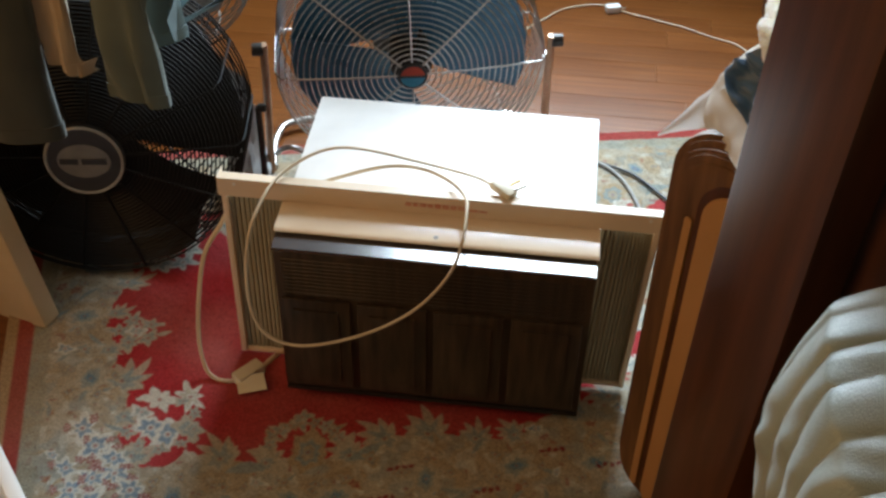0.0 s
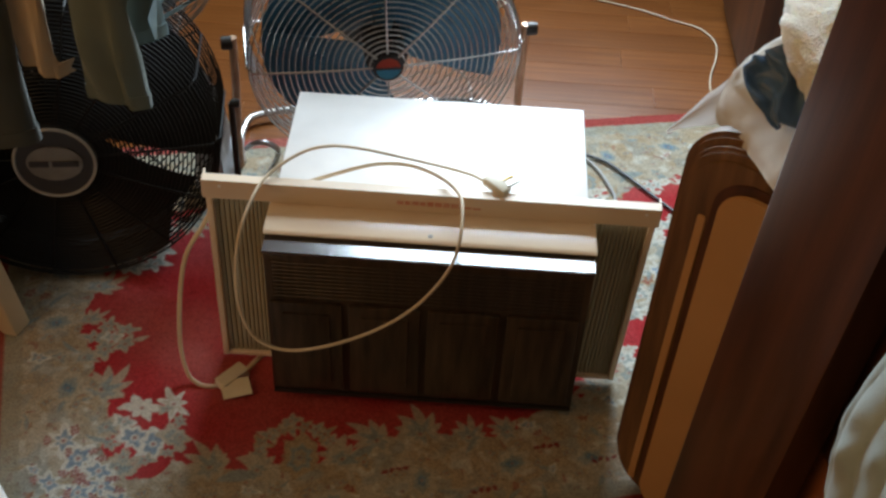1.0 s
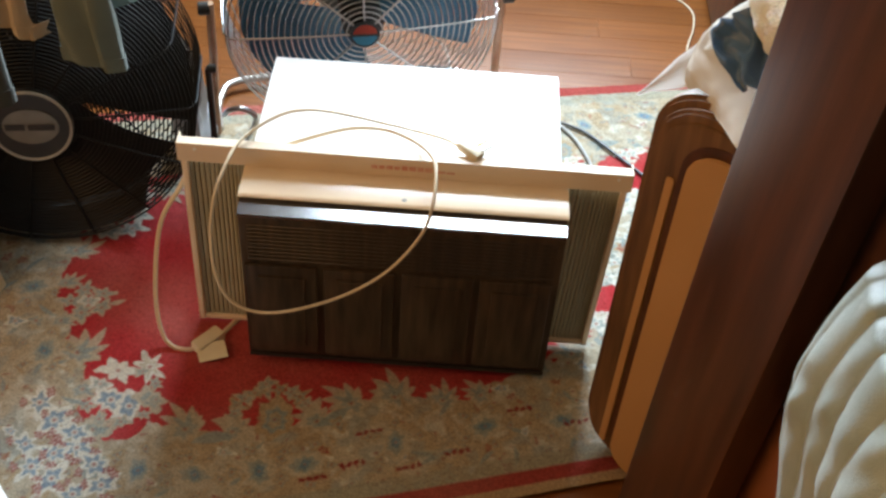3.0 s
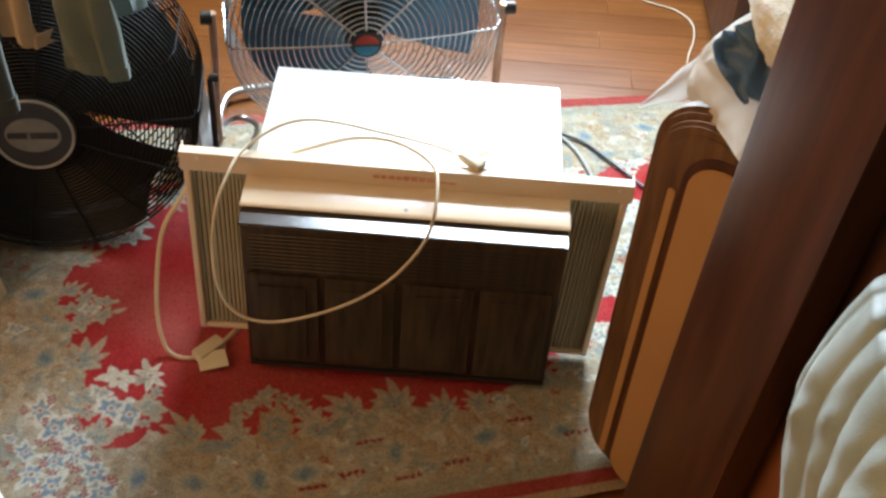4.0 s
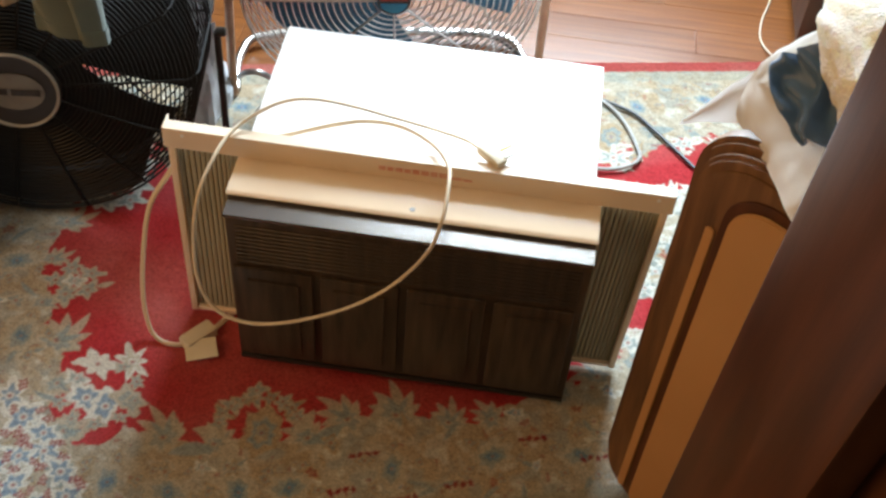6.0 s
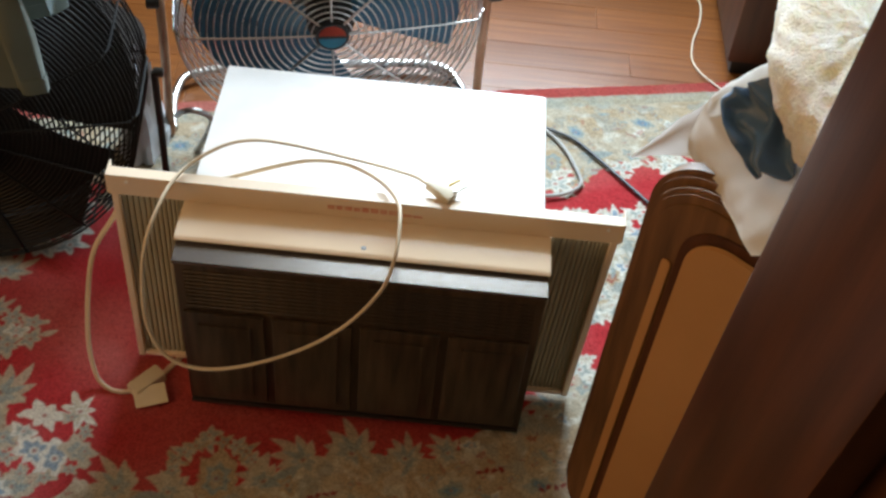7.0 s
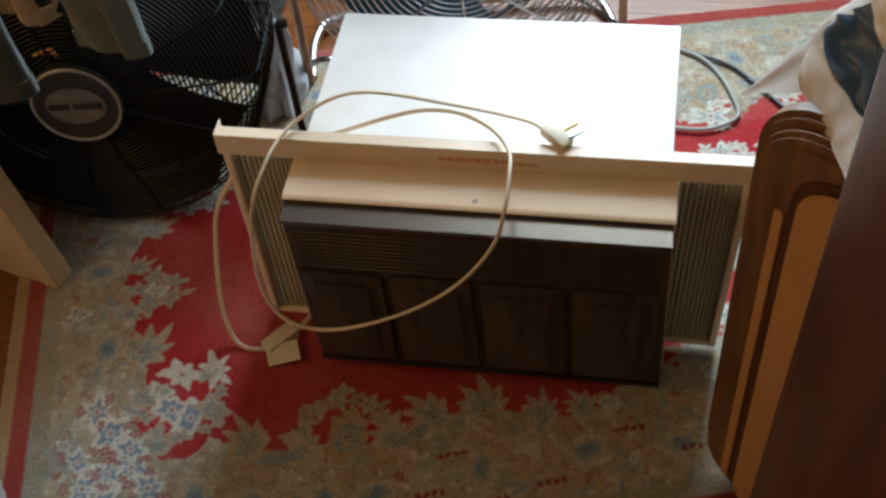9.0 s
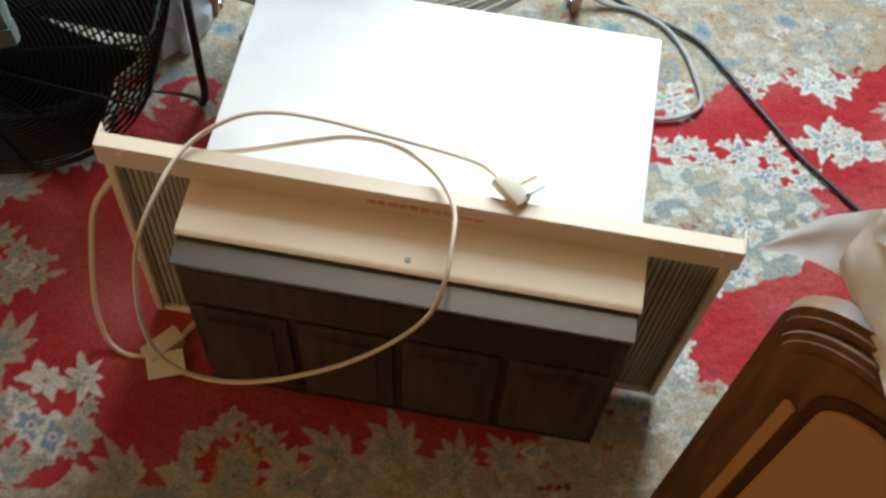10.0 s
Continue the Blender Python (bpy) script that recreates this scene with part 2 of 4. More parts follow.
for b in ((ROOM_L - 0.12, wx0, 0, ROOM_H), (wx1, ROOM_R + 0.12, 0, ROOM_H), (wx0, wx1, 0, wz0), (wx0, wx1, wz1, ROOM_H)):
    box(b[0], b[1], BACK_Y, BACK_Y + 0.14, b[2], b[3], bm=bmw)
tagged(part("wall_back", bmw, M_WALL, smooth=False), "plain tan painted plaster wall with an opening", "wall", kind="structure")
tagged(part("ceiling", box(ROOM_L - 0.12, ROOM_R + 0.12, ROOM_F - 0.12, BACK_Y + 0.14, ROOM_H, ROOM_H + 0.1), M_CEIL, smooth=False), "plain off-white ceiling", "ceiling", kind="structure")
tagged(part("baseboard", box(ROOM_L, ROOM_R, BACK_Y - 0.018, BACK_Y - 0.001, 0.0, 0.11, 0.004), M_MAHOG), "dark stained wooden baseboard along the wall", "baseboard", kind="structure")
# added board, out of view: keeps sky light out of the fill lamp's opening
blind = tagged(part("blind", box(ROOM_L - 0.075, ROOM_L - 0.066, ly0 + 0.003, ly1 - 0.003, lz0 + 0.003, lz1 - 0.003, 0.002), M_CREAMWOOD), "unseen buff board added behind the fill lamp to shut out sky", "blind", kind="structure")
window = tagged(new("window_1"), "white wooden window in the far wall", "window", kind="structure")
for a in ((wx0 + 0.002, wx0 + 0.05, wz0 + 0.002, wz1 - 0.002), (wx1 - 0.05, wx1 - 0.002, wz0 + 0.002, wz1 - 0.002), (wx0 + 0.051, wx1 - 0.051, wz0 + 0.002, wz0 + 0.05), (wx0 + 0.051, wx1 - 0.051, wz1 - 0.05, wz1 - 0.002)):
    part("window_frame", box(a[0], a[1], BACK_Y + 0.06, BACK_Y + 0.11, a[2], a[3], 0.004), M_WHITE, window)

# ---- floor ----
floor = tagged(part("floor", box(ROOM_L - 0.12, ROOM_R + 0.12, ROOM_F - 0.12, BACK_Y + 0.14, -0.12, -0.016), M_GAP, smooth=False), "worn orange-brown varnished oak plank floor", "floor", kind="structure")
PW = 0.083
plank_meshes = [box(-L / 2, L / 2, -PW / 2 + 0.0002, PW / 2 - 0.0002, -0.016, 0.0, 0.0006, 1) for L in (0.6, 0.85, 1.1)]
plank_meshes = [part("plank", b, M_FLOOR, floor) for b in plank_meshes]
lengths = (0.6, 0.85, 1.1)
random.seed(11)
for row in range(56):
    y = ROOM_F + 0.04 + row * PW
    x = ROOM_L - 0.1
    part_first = 0.3 + 0.7 * random.random()
    while x < ROOM_R + 0.09:
        k = random.randrange(3)
        o = bpy.data.objects.new("plank", plank_meshes[k].data)
        scene.collection.objects.link(o)
        o.parent = floor
        n_len = min(lengths[k] * part_first, ROOM_R + 0.1 - x)
        part_first = 1.0
        o.location = (x + n_len / 2, y, 0)
        o.scale = (n_len / lengths[k], 1, 1)
        x += n_len + 0.0004
for o in plank_meshes:
    bpy.data.objects.remove(o)

# ---- rug ----
# u runs along the rug from its short edge, v across it; the far long edge lies slightly askew to the near one
RU0, RU1, RV0, RV1 = -0.045, 1.80, -0.04, 1.158
nu, nv = 760, 500
rs = np.random.RandomState(7)
uu, vv = np.meshgrid(np.linspace(RU0, RU1, nu + 1), np.linspace(RV0, RV1, nv + 1), indexing="ij")
RUG_A = np.radians(16.9 - 4.4 * vv / 1.138)
X = -0.628 - 0.269 * vv + uu * np.cos(RUG_A)
Y = -0.474 + 0.963 * vv + uu * np.sin(RUG_A)


def vnoise(cell, oct=2):
    """Smooth random values over the rug, with lumps of about that size."""
    out = np.zeros_like(uu)
    for o in range(oct):
        c = cell / 2 ** o
        gu, gv = (uu - RU0) / c, (vv - RV0) / c
        g = rs.rand(int((RU1 - RU0) / c) + 3, int((RV1 - RV0) / c) + 3)
        i, j = gu.astype(int), gv.astype(int)
        f, h = gu - i, gv - j
        f, h = f * f * (3 - 2 * f), h * h * (3 - 2 * h)
        out += (g[i, j] * (1 - f) * (1 - h) + g[i + 1, j] * f * (1 - h) + g[i, j + 1] * (1 - f) * h + g[i + 1, j + 1] * f * h) / 2 ** o
    return out / sum(1 / 2 ** o for o in range(oct))


CREAM, TAN, SLATE, BLUE, PALE, RED, DKRED = (np.array(c) for c in ((0.37, 0.325, 0.245), (0.33, 0.25, 0.155), (0.20, 0.245, 0.24), (0.08, 0.165, 0.26), (0.52, 0.50, 0.43), (0.34, 0.024, 0.028), (0.22, 0.02, 0.022)))
col = np.empty((nu + 1, nv + 1, 3))


def lay(mask, c, k=1.0):
    m = (np.clip(mask, 0, 1) * k)[..., None]
    col[:] = col * (1 - m) + np.asarray(c) * m


def soft(x, w=0.003):
    return np.clip(x / w + 0.5, 0, 1)


col[:] = CREAM
a1, a2, a3, a4 = vnoise(0.055), vnoise(0.03), vnoise(0.018, 1), vnoise(0.012, 1)
lay(soft(a1 - 0.50, 0.22), TAN, 0.8)
lay(soft(a2 - 0.60, 0.14), SLATE, 0.5)
lay(soft(a3 - 0.78, 0.14), PALE, 0.5)
lay(soft(a4 - 0.88, 0.08), DKRED, 0.5)
lay(soft(vnoise(0.014, 2) - 0.62, 0.1), TAN * 0.7, 0.35)
# the red field with its leafy outline, and the pale medallion in it
UC, VC = 0.92, 0.575
fine = (vnoise(0.03, 2) - 0.5) * 0.035 + (vnoise(0.012, 1) - 0.5) * 0.012
left_u = np.interp(vv, (0.18, 0.22, 0.26, 0.30, 0.34, 0.40, 0.435, 0.50, 0.55, 0.635, 0.664, 0.79, 0.92), (0.25, 0.219, 0.207, 0.176, 0.19, 0.198, 0.152, 0.165, 0.155, 0.150, 0.168, 0.185, 0.25))
front_v = np.interp(uu, (0.2, 0.256, 0.305, 0.35, 0.42, 0.55, 0.611, 0.665, 0.717, 0.774, 0.862, 0.94, 1.03, 1.06, 1.12, 1.3, 1.6), (0.23, 0.224, 0.25, 0.215, 0.212, 0.196, 0.21, 0.236, 0.236, 0.218, 0.20, 0.235, 0.252, 0.285, 0.32, 0.25, 0.22))
far_v = np.interp(uu, (0.2, 0.6, 1.20, 1.245, 1.278, 1.318, 1.381, 1.484, 1.53, 1.6), (0.93, 0.90, 0.895, 0.895, 0.85, 0.862, 0.89, 0.915, 0.895, 0.905))
field = np.minimum.reduce([uu - left_u, vv - front_v, far_v - vv, 1.60 - uu]) + fine
medal = 1 - (np.abs((uu - UC) / 0.485) ** 2.6 + np.abs((vv - VC) / 0.145) ** 2.6) + fine * 8
lay(soft(field), RED)
wash = np.clip(vnoise(0.09, 2) * 2.2 - 1.0, 0, 1)
lay(soft(field) * wash, np.array((0.40, 0.085, 0.085)), 0.55)
lay(soft(medal, 0.06), CREAM)
lay(soft(medal, 0.06) * soft(a2 - 0.52, 0.08), SLATE, 0.7)
lay(soft(medal, 0.06) * soft(a3 - 0.66, 0.08), PALE, 0.8)


def blossom(cu, cv, R, n, turn, outer, inner, tip=0.5):
    """A flower with n pointed petals and a darker heart."""
    i0, i1 = np.searchsorted(uu[:, 0], (cu - R * 1.2, cu + R * 1.2))
    j0, j1 = np.searchsorted(vv[0], (cv - R * 1.2, cv + R * 1.2))
    if i1 - i0 < 2 or j1 - j0 < 2:
        return
    w = (slice(i0, i1), slice(j0, j1))
    du, dv = uu[w] - cu, vv[w] - cv
    r, th = np.hypot(du, dv), np.arctan2(dv, du) + turn
    ph = np.abs(((th * n / 6.28319) % 1) - 0.5) * 2
    edge = R * (1 - tip * (1 - ph) ** 0.8 * (0.85 + 0.3 * rs.rand())) * (1 + 0.25 * np.sin(th * 2 + 9 * cu) + 0.35 * (a4[w] - 0.5))
    for rad, c, k in ((edge, outer, 1.0), (edge * 0.62, inner, 0.75), (0 * edge + R * 0.22, outer, 0.9), (0 * edge + R * 0.1, DKRED, 0.8)):
        m = (np.clip((rad - r) / 0.004 + 0.5, 0, 1) * k)[..., None]
        col[w] = col[w] * (1 - m) + c * m


def leaf(cu, cv, L, wd, turn, c):
    i0, i1 = np.searchsorted(uu[:, 0], (cu - L, cu + L))
    j0, j1 = np.searchsorted(vv[0], (cv - L, cv + L))
    if i1 - i0 < 2 or j1 - j0 < 2:
        return
    w = (slice(i0, i1), slice(j0, j1))
    du, dv = uu[w] - cu, vv[w] - cv
    p, q = du * math.cos(turn) + dv * math.sin(turn), -du * math.sin(turn) + dv * math.cos(turn)
    q = q - 6.0 * (p - L / 2) * p
    m = np.clip((wd * np.clip(np.sin(np.clip(p / L, 0, 1) * 3.1416), 0, 1) ** 0.8 - np.abs(q)) / 0.003 + 0.3, 0, 1)[..., None] * ((p > 0) & (p < L))[..., None] * 0.9
    col[w] = col[w] * (1 - m) + c * m


def acanthus(cu, cv, size, turn, dim=0):
    """A fan of curling pointed leaves with grey-green hearts."""
    outer = (CREAM, TAN)[dim]
    for k, (da, ln) in enumerate(((-1.15, 0.75), (-0.6, 0.95), (0.0, 1.25), (0.55, 1.0), (1.1, 0.8))):
        leaf(cu, cv, size * ln, size * 0.17, turn + da, outer)
    blossom(cu, cv, size * 0.62, 7, turn, outer, SLATE, 0.35)
    for da in (-0.5, 0.3):
        leaf(cu, cv, size * 0.7, size * 0.09, turn + da, SLATE)


def spray(cu, cv, r, petals, size, outer, inner, start=0.0, arc=6.28):
    for k in range(petals):
        a = start + arc * k / petals
        blossom(cu + r * math.cos(a), cv + r * math.sin(a), size * (0.85 + 0.3 * rs.rand()), 5 + k % 2, rs.rand() * 6, outer, inner, 0.5)


# leaves that grow from the pale border into the red, on all four sides
for cu, cv, size, turn in ((0.352, 0.222, 0.055, 1.7), (0.43, 0.20, 0.045, 1.1), (0.575, 0.195, 0.05, 2.0), (0.640, 0.225, 0.055, 2.1), (0.718, 0.225, 0.06, 1.4), (0.80, 0.20, 0.045, 1.2), (0.87, 0.20, 0.04, 1.9), (0.99, 0.235, 0.055, 1.8), (1.06, 0.27, 0.05, 2.5), (1.13, 0.30, 0.045, 1.3), (1.3, 0.24, 0.05, 1.6), (1.45, 0.23, 0.05, 1.4)):
    acanthus(cu, cv, size, turn, 0)
    acanthus(2 * UC - cu - 0.02, 1.115 - cv, size, -turn, 0)
for cu, cv, size, turn in ((0.180, 0.71, 0.05, 0.2), (0.178, 0.435, 0.06, 0.6), (0.185, 0.345, 0.04, -0.3), (0.15, 0.52, 0.035, 0.0), (0.16, 0.62, 0.035, 0.3), (0.20, 0.25, 0.045, 0.4), (0.17, 0.80, 0.04, 0.2)):
    acanthus(cu, cv, size, turn, 0)
    acanthus(1.76 - cu, cv, size, math.pi - turn, 0)
# bunches of flowers that stand in the red
spray(0.265, 0.795, 0.042, 5, 0.032, PALE, SLATE, 0.3)
spray(0.292, 0.872, 0.030, 4, 0.028, PALE, SLATE, 0.8)
blossom(0.265, 0.80, 0.026, 6, 0.4, CREAM, SLATE)
spray(0.200, 0.565, 0.032, 5, 0.027, CREAM, SLATE, 0.5)
blossom(0.20, 0.565, 0.020, 6, 0.0, PALE, SLATE)
leaf(0.235, 0.55, 0.035, 0.007, 0.1, CREAM)
blossom(0.247, 0.378, 0.036, 6, 0.2, PALE, PALE, 0.6)
blossom(0.302, 0.378, 0.036, 7, 0.9, PALE, CREAM, 0.6)
blossom(0.232, 0.312, 0.036, 7, 0.5, PALE, BLUE, 0.4)
blossom(0.262, 0.292, 0.034, 6, 1.5, PALE, BLUE, 0.4)
blossom(0.300, 0.300, 0.032, 6, 0.3, CREAM, SLATE, 0.4)
blossom(0.215, 0.352, 0.022, 5, 0.3, PALE, SLATE)
spray(0.25, 0.32, 0.062, 7, 0.016, CREAM, SLATE, 3.4, 4.4)
for cu, mir in ((0.50, 0), (1.30, 0), (0.52, 1), (1.22, 1)):
    f = (lambda v: 1.115 - v) if mir else (lambda v: v)
    sg = -1 if mir else 1
    for k in range(9):
        a = 0.15 + 2.85 * k / 8
        blossom(cu + 0.062 * math.cos(a), f(0.232 + 0.052 * math.sin(a)), 0.0175 + 0.006 * rs.rand(), 5, rs.rand() * 6, (CREAM, TAN)[k % 2], SLATE, 0.5)
    blossom(cu, f(0.298), 0.022, 5, 1.2, CREAM, SLATE, 0.5)
    blossom(cu + 0.004, f(0.215), 0.042, 8, 0.3, TAN, CREAM, 0.22)
    blossom(cu + 0.004, f(0.212), 0.026, 8, 0.3, SLATE, TAN, 0.25)
    for side in (-1, 1):
        leaf(cu + side * 0.05, f(0.205), 0.06, 0.012, sg * (1.57 - side * 0.9), CREAM)
        leaf(cu + side * 0.07, f(0.185), 0.07, 0.014, sg * (1.57 - side * 1.3), SLATE)
for cu, cv, r, blue in ((1.464, 0.872, 0.03, 0), (1.49, 0.862, 0.03, 0), (1.367, 0.875, 0.026, 0), (1.215, 0.838, 0.034, 0), (1.451, 0.738, 0.036, 0), (1.50, 0.722, 0.032, 0), (1.308, 0.722, 0.028, 1), (1.355, 0.722, 0.026, 0), (1.209, 0.735, 0.026, 0), (1.25, 0.715, 0.024, 0), (1.343, 0.673, 0.026, 1), (1.288, 0.584, 0.03, 1), (1.40, 0.66, 0.024, 0), (1.19, 0.47, 0.024, 0), (1.13, 0.34, 0.026, 0), (1.22, 0.51, 0.024, 0), (1.26, 0.49, 0.022, 1)):
    blossom(cu, cv, r * 1.25, 6, rs.rand() * 6, PALE, BLUE if blue else SLATE, 0.55)
    spray(cu, cv, r * 1.1, 3, r * 0.6, PALE, CREAM, rs.rand() * 6)
# vines and small blossoms strewn over the pale border and the medallion
for k in range(820):
    cu, cv = RU0 + 0.05 + rs.rand() * (RU1 - RU0 - 0.1), RV0 + 0.05 + rs.rand() * (RV1 - RV0 - 0.1)
    i, j = int((cu - RU0) / (RU1 - RU0) * nu), int((cv - RV0) / (RV1 - RV0) * nv)
    if field[i, j] > -0.025 and medal[i, j] < 0.05:
        continue
    if k % 3:
        leaf(cu, cv, 0.025 + 0.035 * rs.rand(), 0.005, rs.rand() * 6.28, (SLATE, TAN, CREAM)[rs.randint(3)])
    else:
        blossom(cu, cv, 0.010 + 0.012 * rs.rand(), 5 + k % 3, rs.rand() * 6, (PALE, CREAM, TAN)[rs.randint(3)], (BLUE, SLATE, DKRED, SLATE)[rs.randint(4)])
# big palmettes along the middle of the border, with pairs of dark red dots
for cu, cv in ((0.465, 0.105), (0.541, 0.105), (0.20, 0.165), (0.27, 0.148), (0.86, 0.125), (1.0, 0.11), (0.36, 0.12), (0.12, 0.45), (0.10, 0.62), (0.11, 0.76), (0.70, 0.12), (1.2, 0.12), (1.3, 1.0), (1.15, 1.01), (1.45, 1.02), (0.9, 1.01), (1.05, 1.0), (0.5, 1.02)):
    blossom(cu, cv, 0.036, 8, rs.rand() * 6, CREAM, SLATE, 0.3)
    blossom(cu, cv, 0.016, 6, rs.rand() * 6, SLATE, BLUE, 0.3)
    spray(cu, cv, 0.045, 5, 0.014, TAN, SLATE, rs.rand() * 6)
for cu, cv in ((0.712, 0.061), (0.62, 0.087), (1.02, 0.10), (0.80, 0.075), (0.66, 0.15), (0.55, 0.07), (0.93, 0.15), (1.08, 0.07)):
    for k in range(4):
        blossom(cu - 0.018 + 0.012 * k, cv + 0.004 * rs.rand(), 0.0065, 5, rs.rand() * 6, DKRED, DKRED * 0.6)
# blue and red flower heads crowded into the near corner
for cu, cv in ((0.137, 0.284), (0.113, 0.328), (0.173, 0.216), (0.136, 0.211), (0.200, 0.175), (0.132, 0.159), (0.09, 0.24), (0.17, 0.25), (0.10, 0.19), (0.165, 0.12), (0.21, 0.13)):
    blossom(cu, cv, 0.026 + 0.01 * rs.rand(), 6, rs.rand() * 6, PALE, BLUE)
    spray(cu, cv, 0.028, 3, 0.010, DKRED, PALE, rs.rand() * 6)
# edge bands: a grey-green stripe and the red stripe; buff selvedge on the short ends and the near side
d_far = RV1 - vv
d_buff = np.minimum.reduce([uu - RU0, RU1 - uu, vv - RV0])
de = np.minimum(d_buff, d_far + 0.018)
lay(soft(0.085 - de, 0.006), np.array((0.24, 0.235, 0.18)), 0.65)
lay(soft(0.052 - de, 0.004), np.array((0.27, 0.035, 0.03)), 0.95)
lay(soft(0.022 - d_buff, 0.004), np.array((0.34, 0.24, 0.14)))
# wear: the pile is thin and faded in patches
worn = np.clip(vnoise(0.2, 3) * 1.6 - 0.7, 0, 1)
col[:] = col * (1 - 0.22 * worn[..., None]) + np.array((0.42, 0.33, 0.24)) * (0.22 * worn[..., None])
Z = 0.0065 + 0.0025 * vnoise(0.012, 2) + 0.003 * vnoise(0.25, 1)
co = np.stack([X, Y, Z], -1).reshape(-1, 3)
idx = np.arange((nu + 1) * (nv + 1)).reshape(nu + 1, nv + 1)
quads = np.stack([idx[:-1, :-1], idx[1:, :-1], idx[1:, 1:], idx[:-1, 1:]], -1).reshape(-1, 4)
me = bpy.data.meshes.new("rug")
me.from_pydata(co.tolist(), [], quads.tolist())
att = me.color_attributes.new("pile_colour", "FLOAT_COLOR", "POINT")
att.data.foreach_set("color", np.concatenate([col.reshape(-1, 3), np.ones((col.size // 3, 1))], 1).astype(np.float32).ravel())
M_RUG, rn, rl, rb = mat("wool_pile", 0.95, spec=0.15)
ra = rn.new("ShaderNodeAttribute")
ra.attribute_name = "pile_colour"
rt = rn.new("ShaderNodeTexNoise")
rt.inputs["Scale"].default_value, rt.inputs["Detail"].default_value = 260, 5
rg = rn.new("ShaderNodeTexCoord")
rl.new(rg.outputs["Object"], rt.inputs[0])
rm = rn.new("ShaderNodeMapRange")
rm.inputs["From Min"].default_value, rm.inputs["From Max"].default_value = 0.3, 0.7
rm.inputs["To Min"].default_value, rm.inputs["To Max"].default_value = 0.72, 1.22
rl.new(rt.outputs[0], rm.inputs[0])
rh = rn.new("ShaderNodeHueSaturation")
rl.new(ra.outputs["Color"], rh.inputs["Color"])
rl.new(rm.outputs[0], rh.inputs["Value"])
rl.new(rh.outputs[0], rb.inputs["Base Color"])
rbp = rn.new("ShaderNodeBump")
rbp.inputs["Strength"].default_value, rbp.inputs["Distance"].default_value = 0.5, 0.003
rl.new(rt.outputs[0], rbp.inputs["Height"])
rl.new(rbp.outputs[0], rb.inputs["Normal"])
me.materials.append(M_RUG)
me.polygons.foreach_set("use_smooth", [True] * len(me.polygons))
rug = tagged(new("rug", me), "worn red wool rug with cream and blue flowers, lying askew", "rug")

# ---- air conditioner ----
W = 0.262
AC = thing("air_conditioner", "cream window air conditioner with dark woodgrain front, on the rug", "air conditioner")
part("cabinet", box(-0.262, 0.257, 0.085, 0.402, 0.012, 0.3965, 0.004), M_WHITE, AC, "white enamelled steel cabinet")
for sx in (-0.2, 0.2):
    for y in (0.12, 0.36):
        part("foot", box(sx - 0.03, sx + 0.03, y - 0.02, y + 0.02, 0.0, 0.0115, 0.003), M_BLACK, AC)


def extrude_x(profile, x0, x1, bevel=0.0):
    """A section in y, z pulled along x."""
    bm = bmesh.new()
    a = [bm.verts.new((x0, y, z)) for y, z in profile]
    b = [bm.verts.new((x1, y, z)) for y, z in profile]
    k = len(profile)
    for i in range(k):
        bm.faces.new((a[i], a[(i + 1) % k], b[(i + 1) % k], b[i]))
    bm.faces.new(a[::-1])
    bm.faces.new(b)
    bmesh.ops.recalc_face_normals(bm, faces=bm.faces[:])
    if bevel:
        bmesh.ops.bevel(bm, geom=bm.edges[:], offset=bevel, segments=2, affect="EDGES")
    return bm


part("hood", extrude_x([(0.083, 0.034), (0.083, 0.4042), (0.072, 0.4042), (0.008, 0.4046), (0.000, 0.4025), (-0.002, 0.4005), (0.001, 0.3985), (0.03, 0.397), (0.03, 0.034)], -W - 0.003, W + 0.003, 0.0012), M_HOOD, AC, "cream steel hood")
rail = part("top_rail", extrude_x([(0.072, 0.4044), (0.072, 0.441), (0.092, 0.441), (0.092, 0.4385), (0.0745, 0.4385), (0.0745, 0.4044)], -0.373, 0.365, 0.0008), M_CREAM, AC, "cream steel mounting rail")
# the faded red lettering on the rail
xx = -0.058
for w_, z0, h_ in ((0.010, 0.419, 0.007), (0.009, 0.419, 0.007), (0.011, 0.419, 0.007), (0.009, 0.419, 0.0065), (0.010, 0.4185, 0.0085), (0.011, 0.4185, 0.0085), (0.010, 0.4185, 0.0085), (0.012, 0.4185, 0.0085), (0.018, 0.418, 0.004), (0.013, 0.418, 0.003)):
    part("lettering", box(xx, xx + w_, 0.0708, 0.0716, z0, z0 + h_), M_FADED, rail)
    xx += w_ + 0.0025
for x in (-0.345, 0.343):
    hole = part("rail_hole", disc(0.0028, 0.0708, 0.0719, 12, 0), M_WHITE, rail)
    hole.location = (x, 0, 0.431)
scr = part("screw", disc(0.0042, -0.001, 0.003, 14, 0.0008), M_GREY, AC)
scr.matrix_basis = Matrix.Translation((0.0, 0.014, 0.4045)) @ Matrix.Rotation(radians(-90), 4, "X")

# front face
part("front_bezel", extrude_x([(0.0295, 0.042), (0.0295, 0.3895), (0.006, 0.3895), (0.0, 0.386), (-0.024, 0.384), (-0.024, 0.372), (-0.004, 0.045), (-0.002, 0.042)], -W, W, 0.001), M_GRAIN, AC, "dark woodgrain plastic front")
part("top_ledge", extrude_x([(0.004, 0.3900), (-0.034, 0.3865), (-0.034, 0.3925), (0.004, 0.3945)], -W, W, 0.0008), M_BEVEL, AC, "glossy brown plastic ledge")


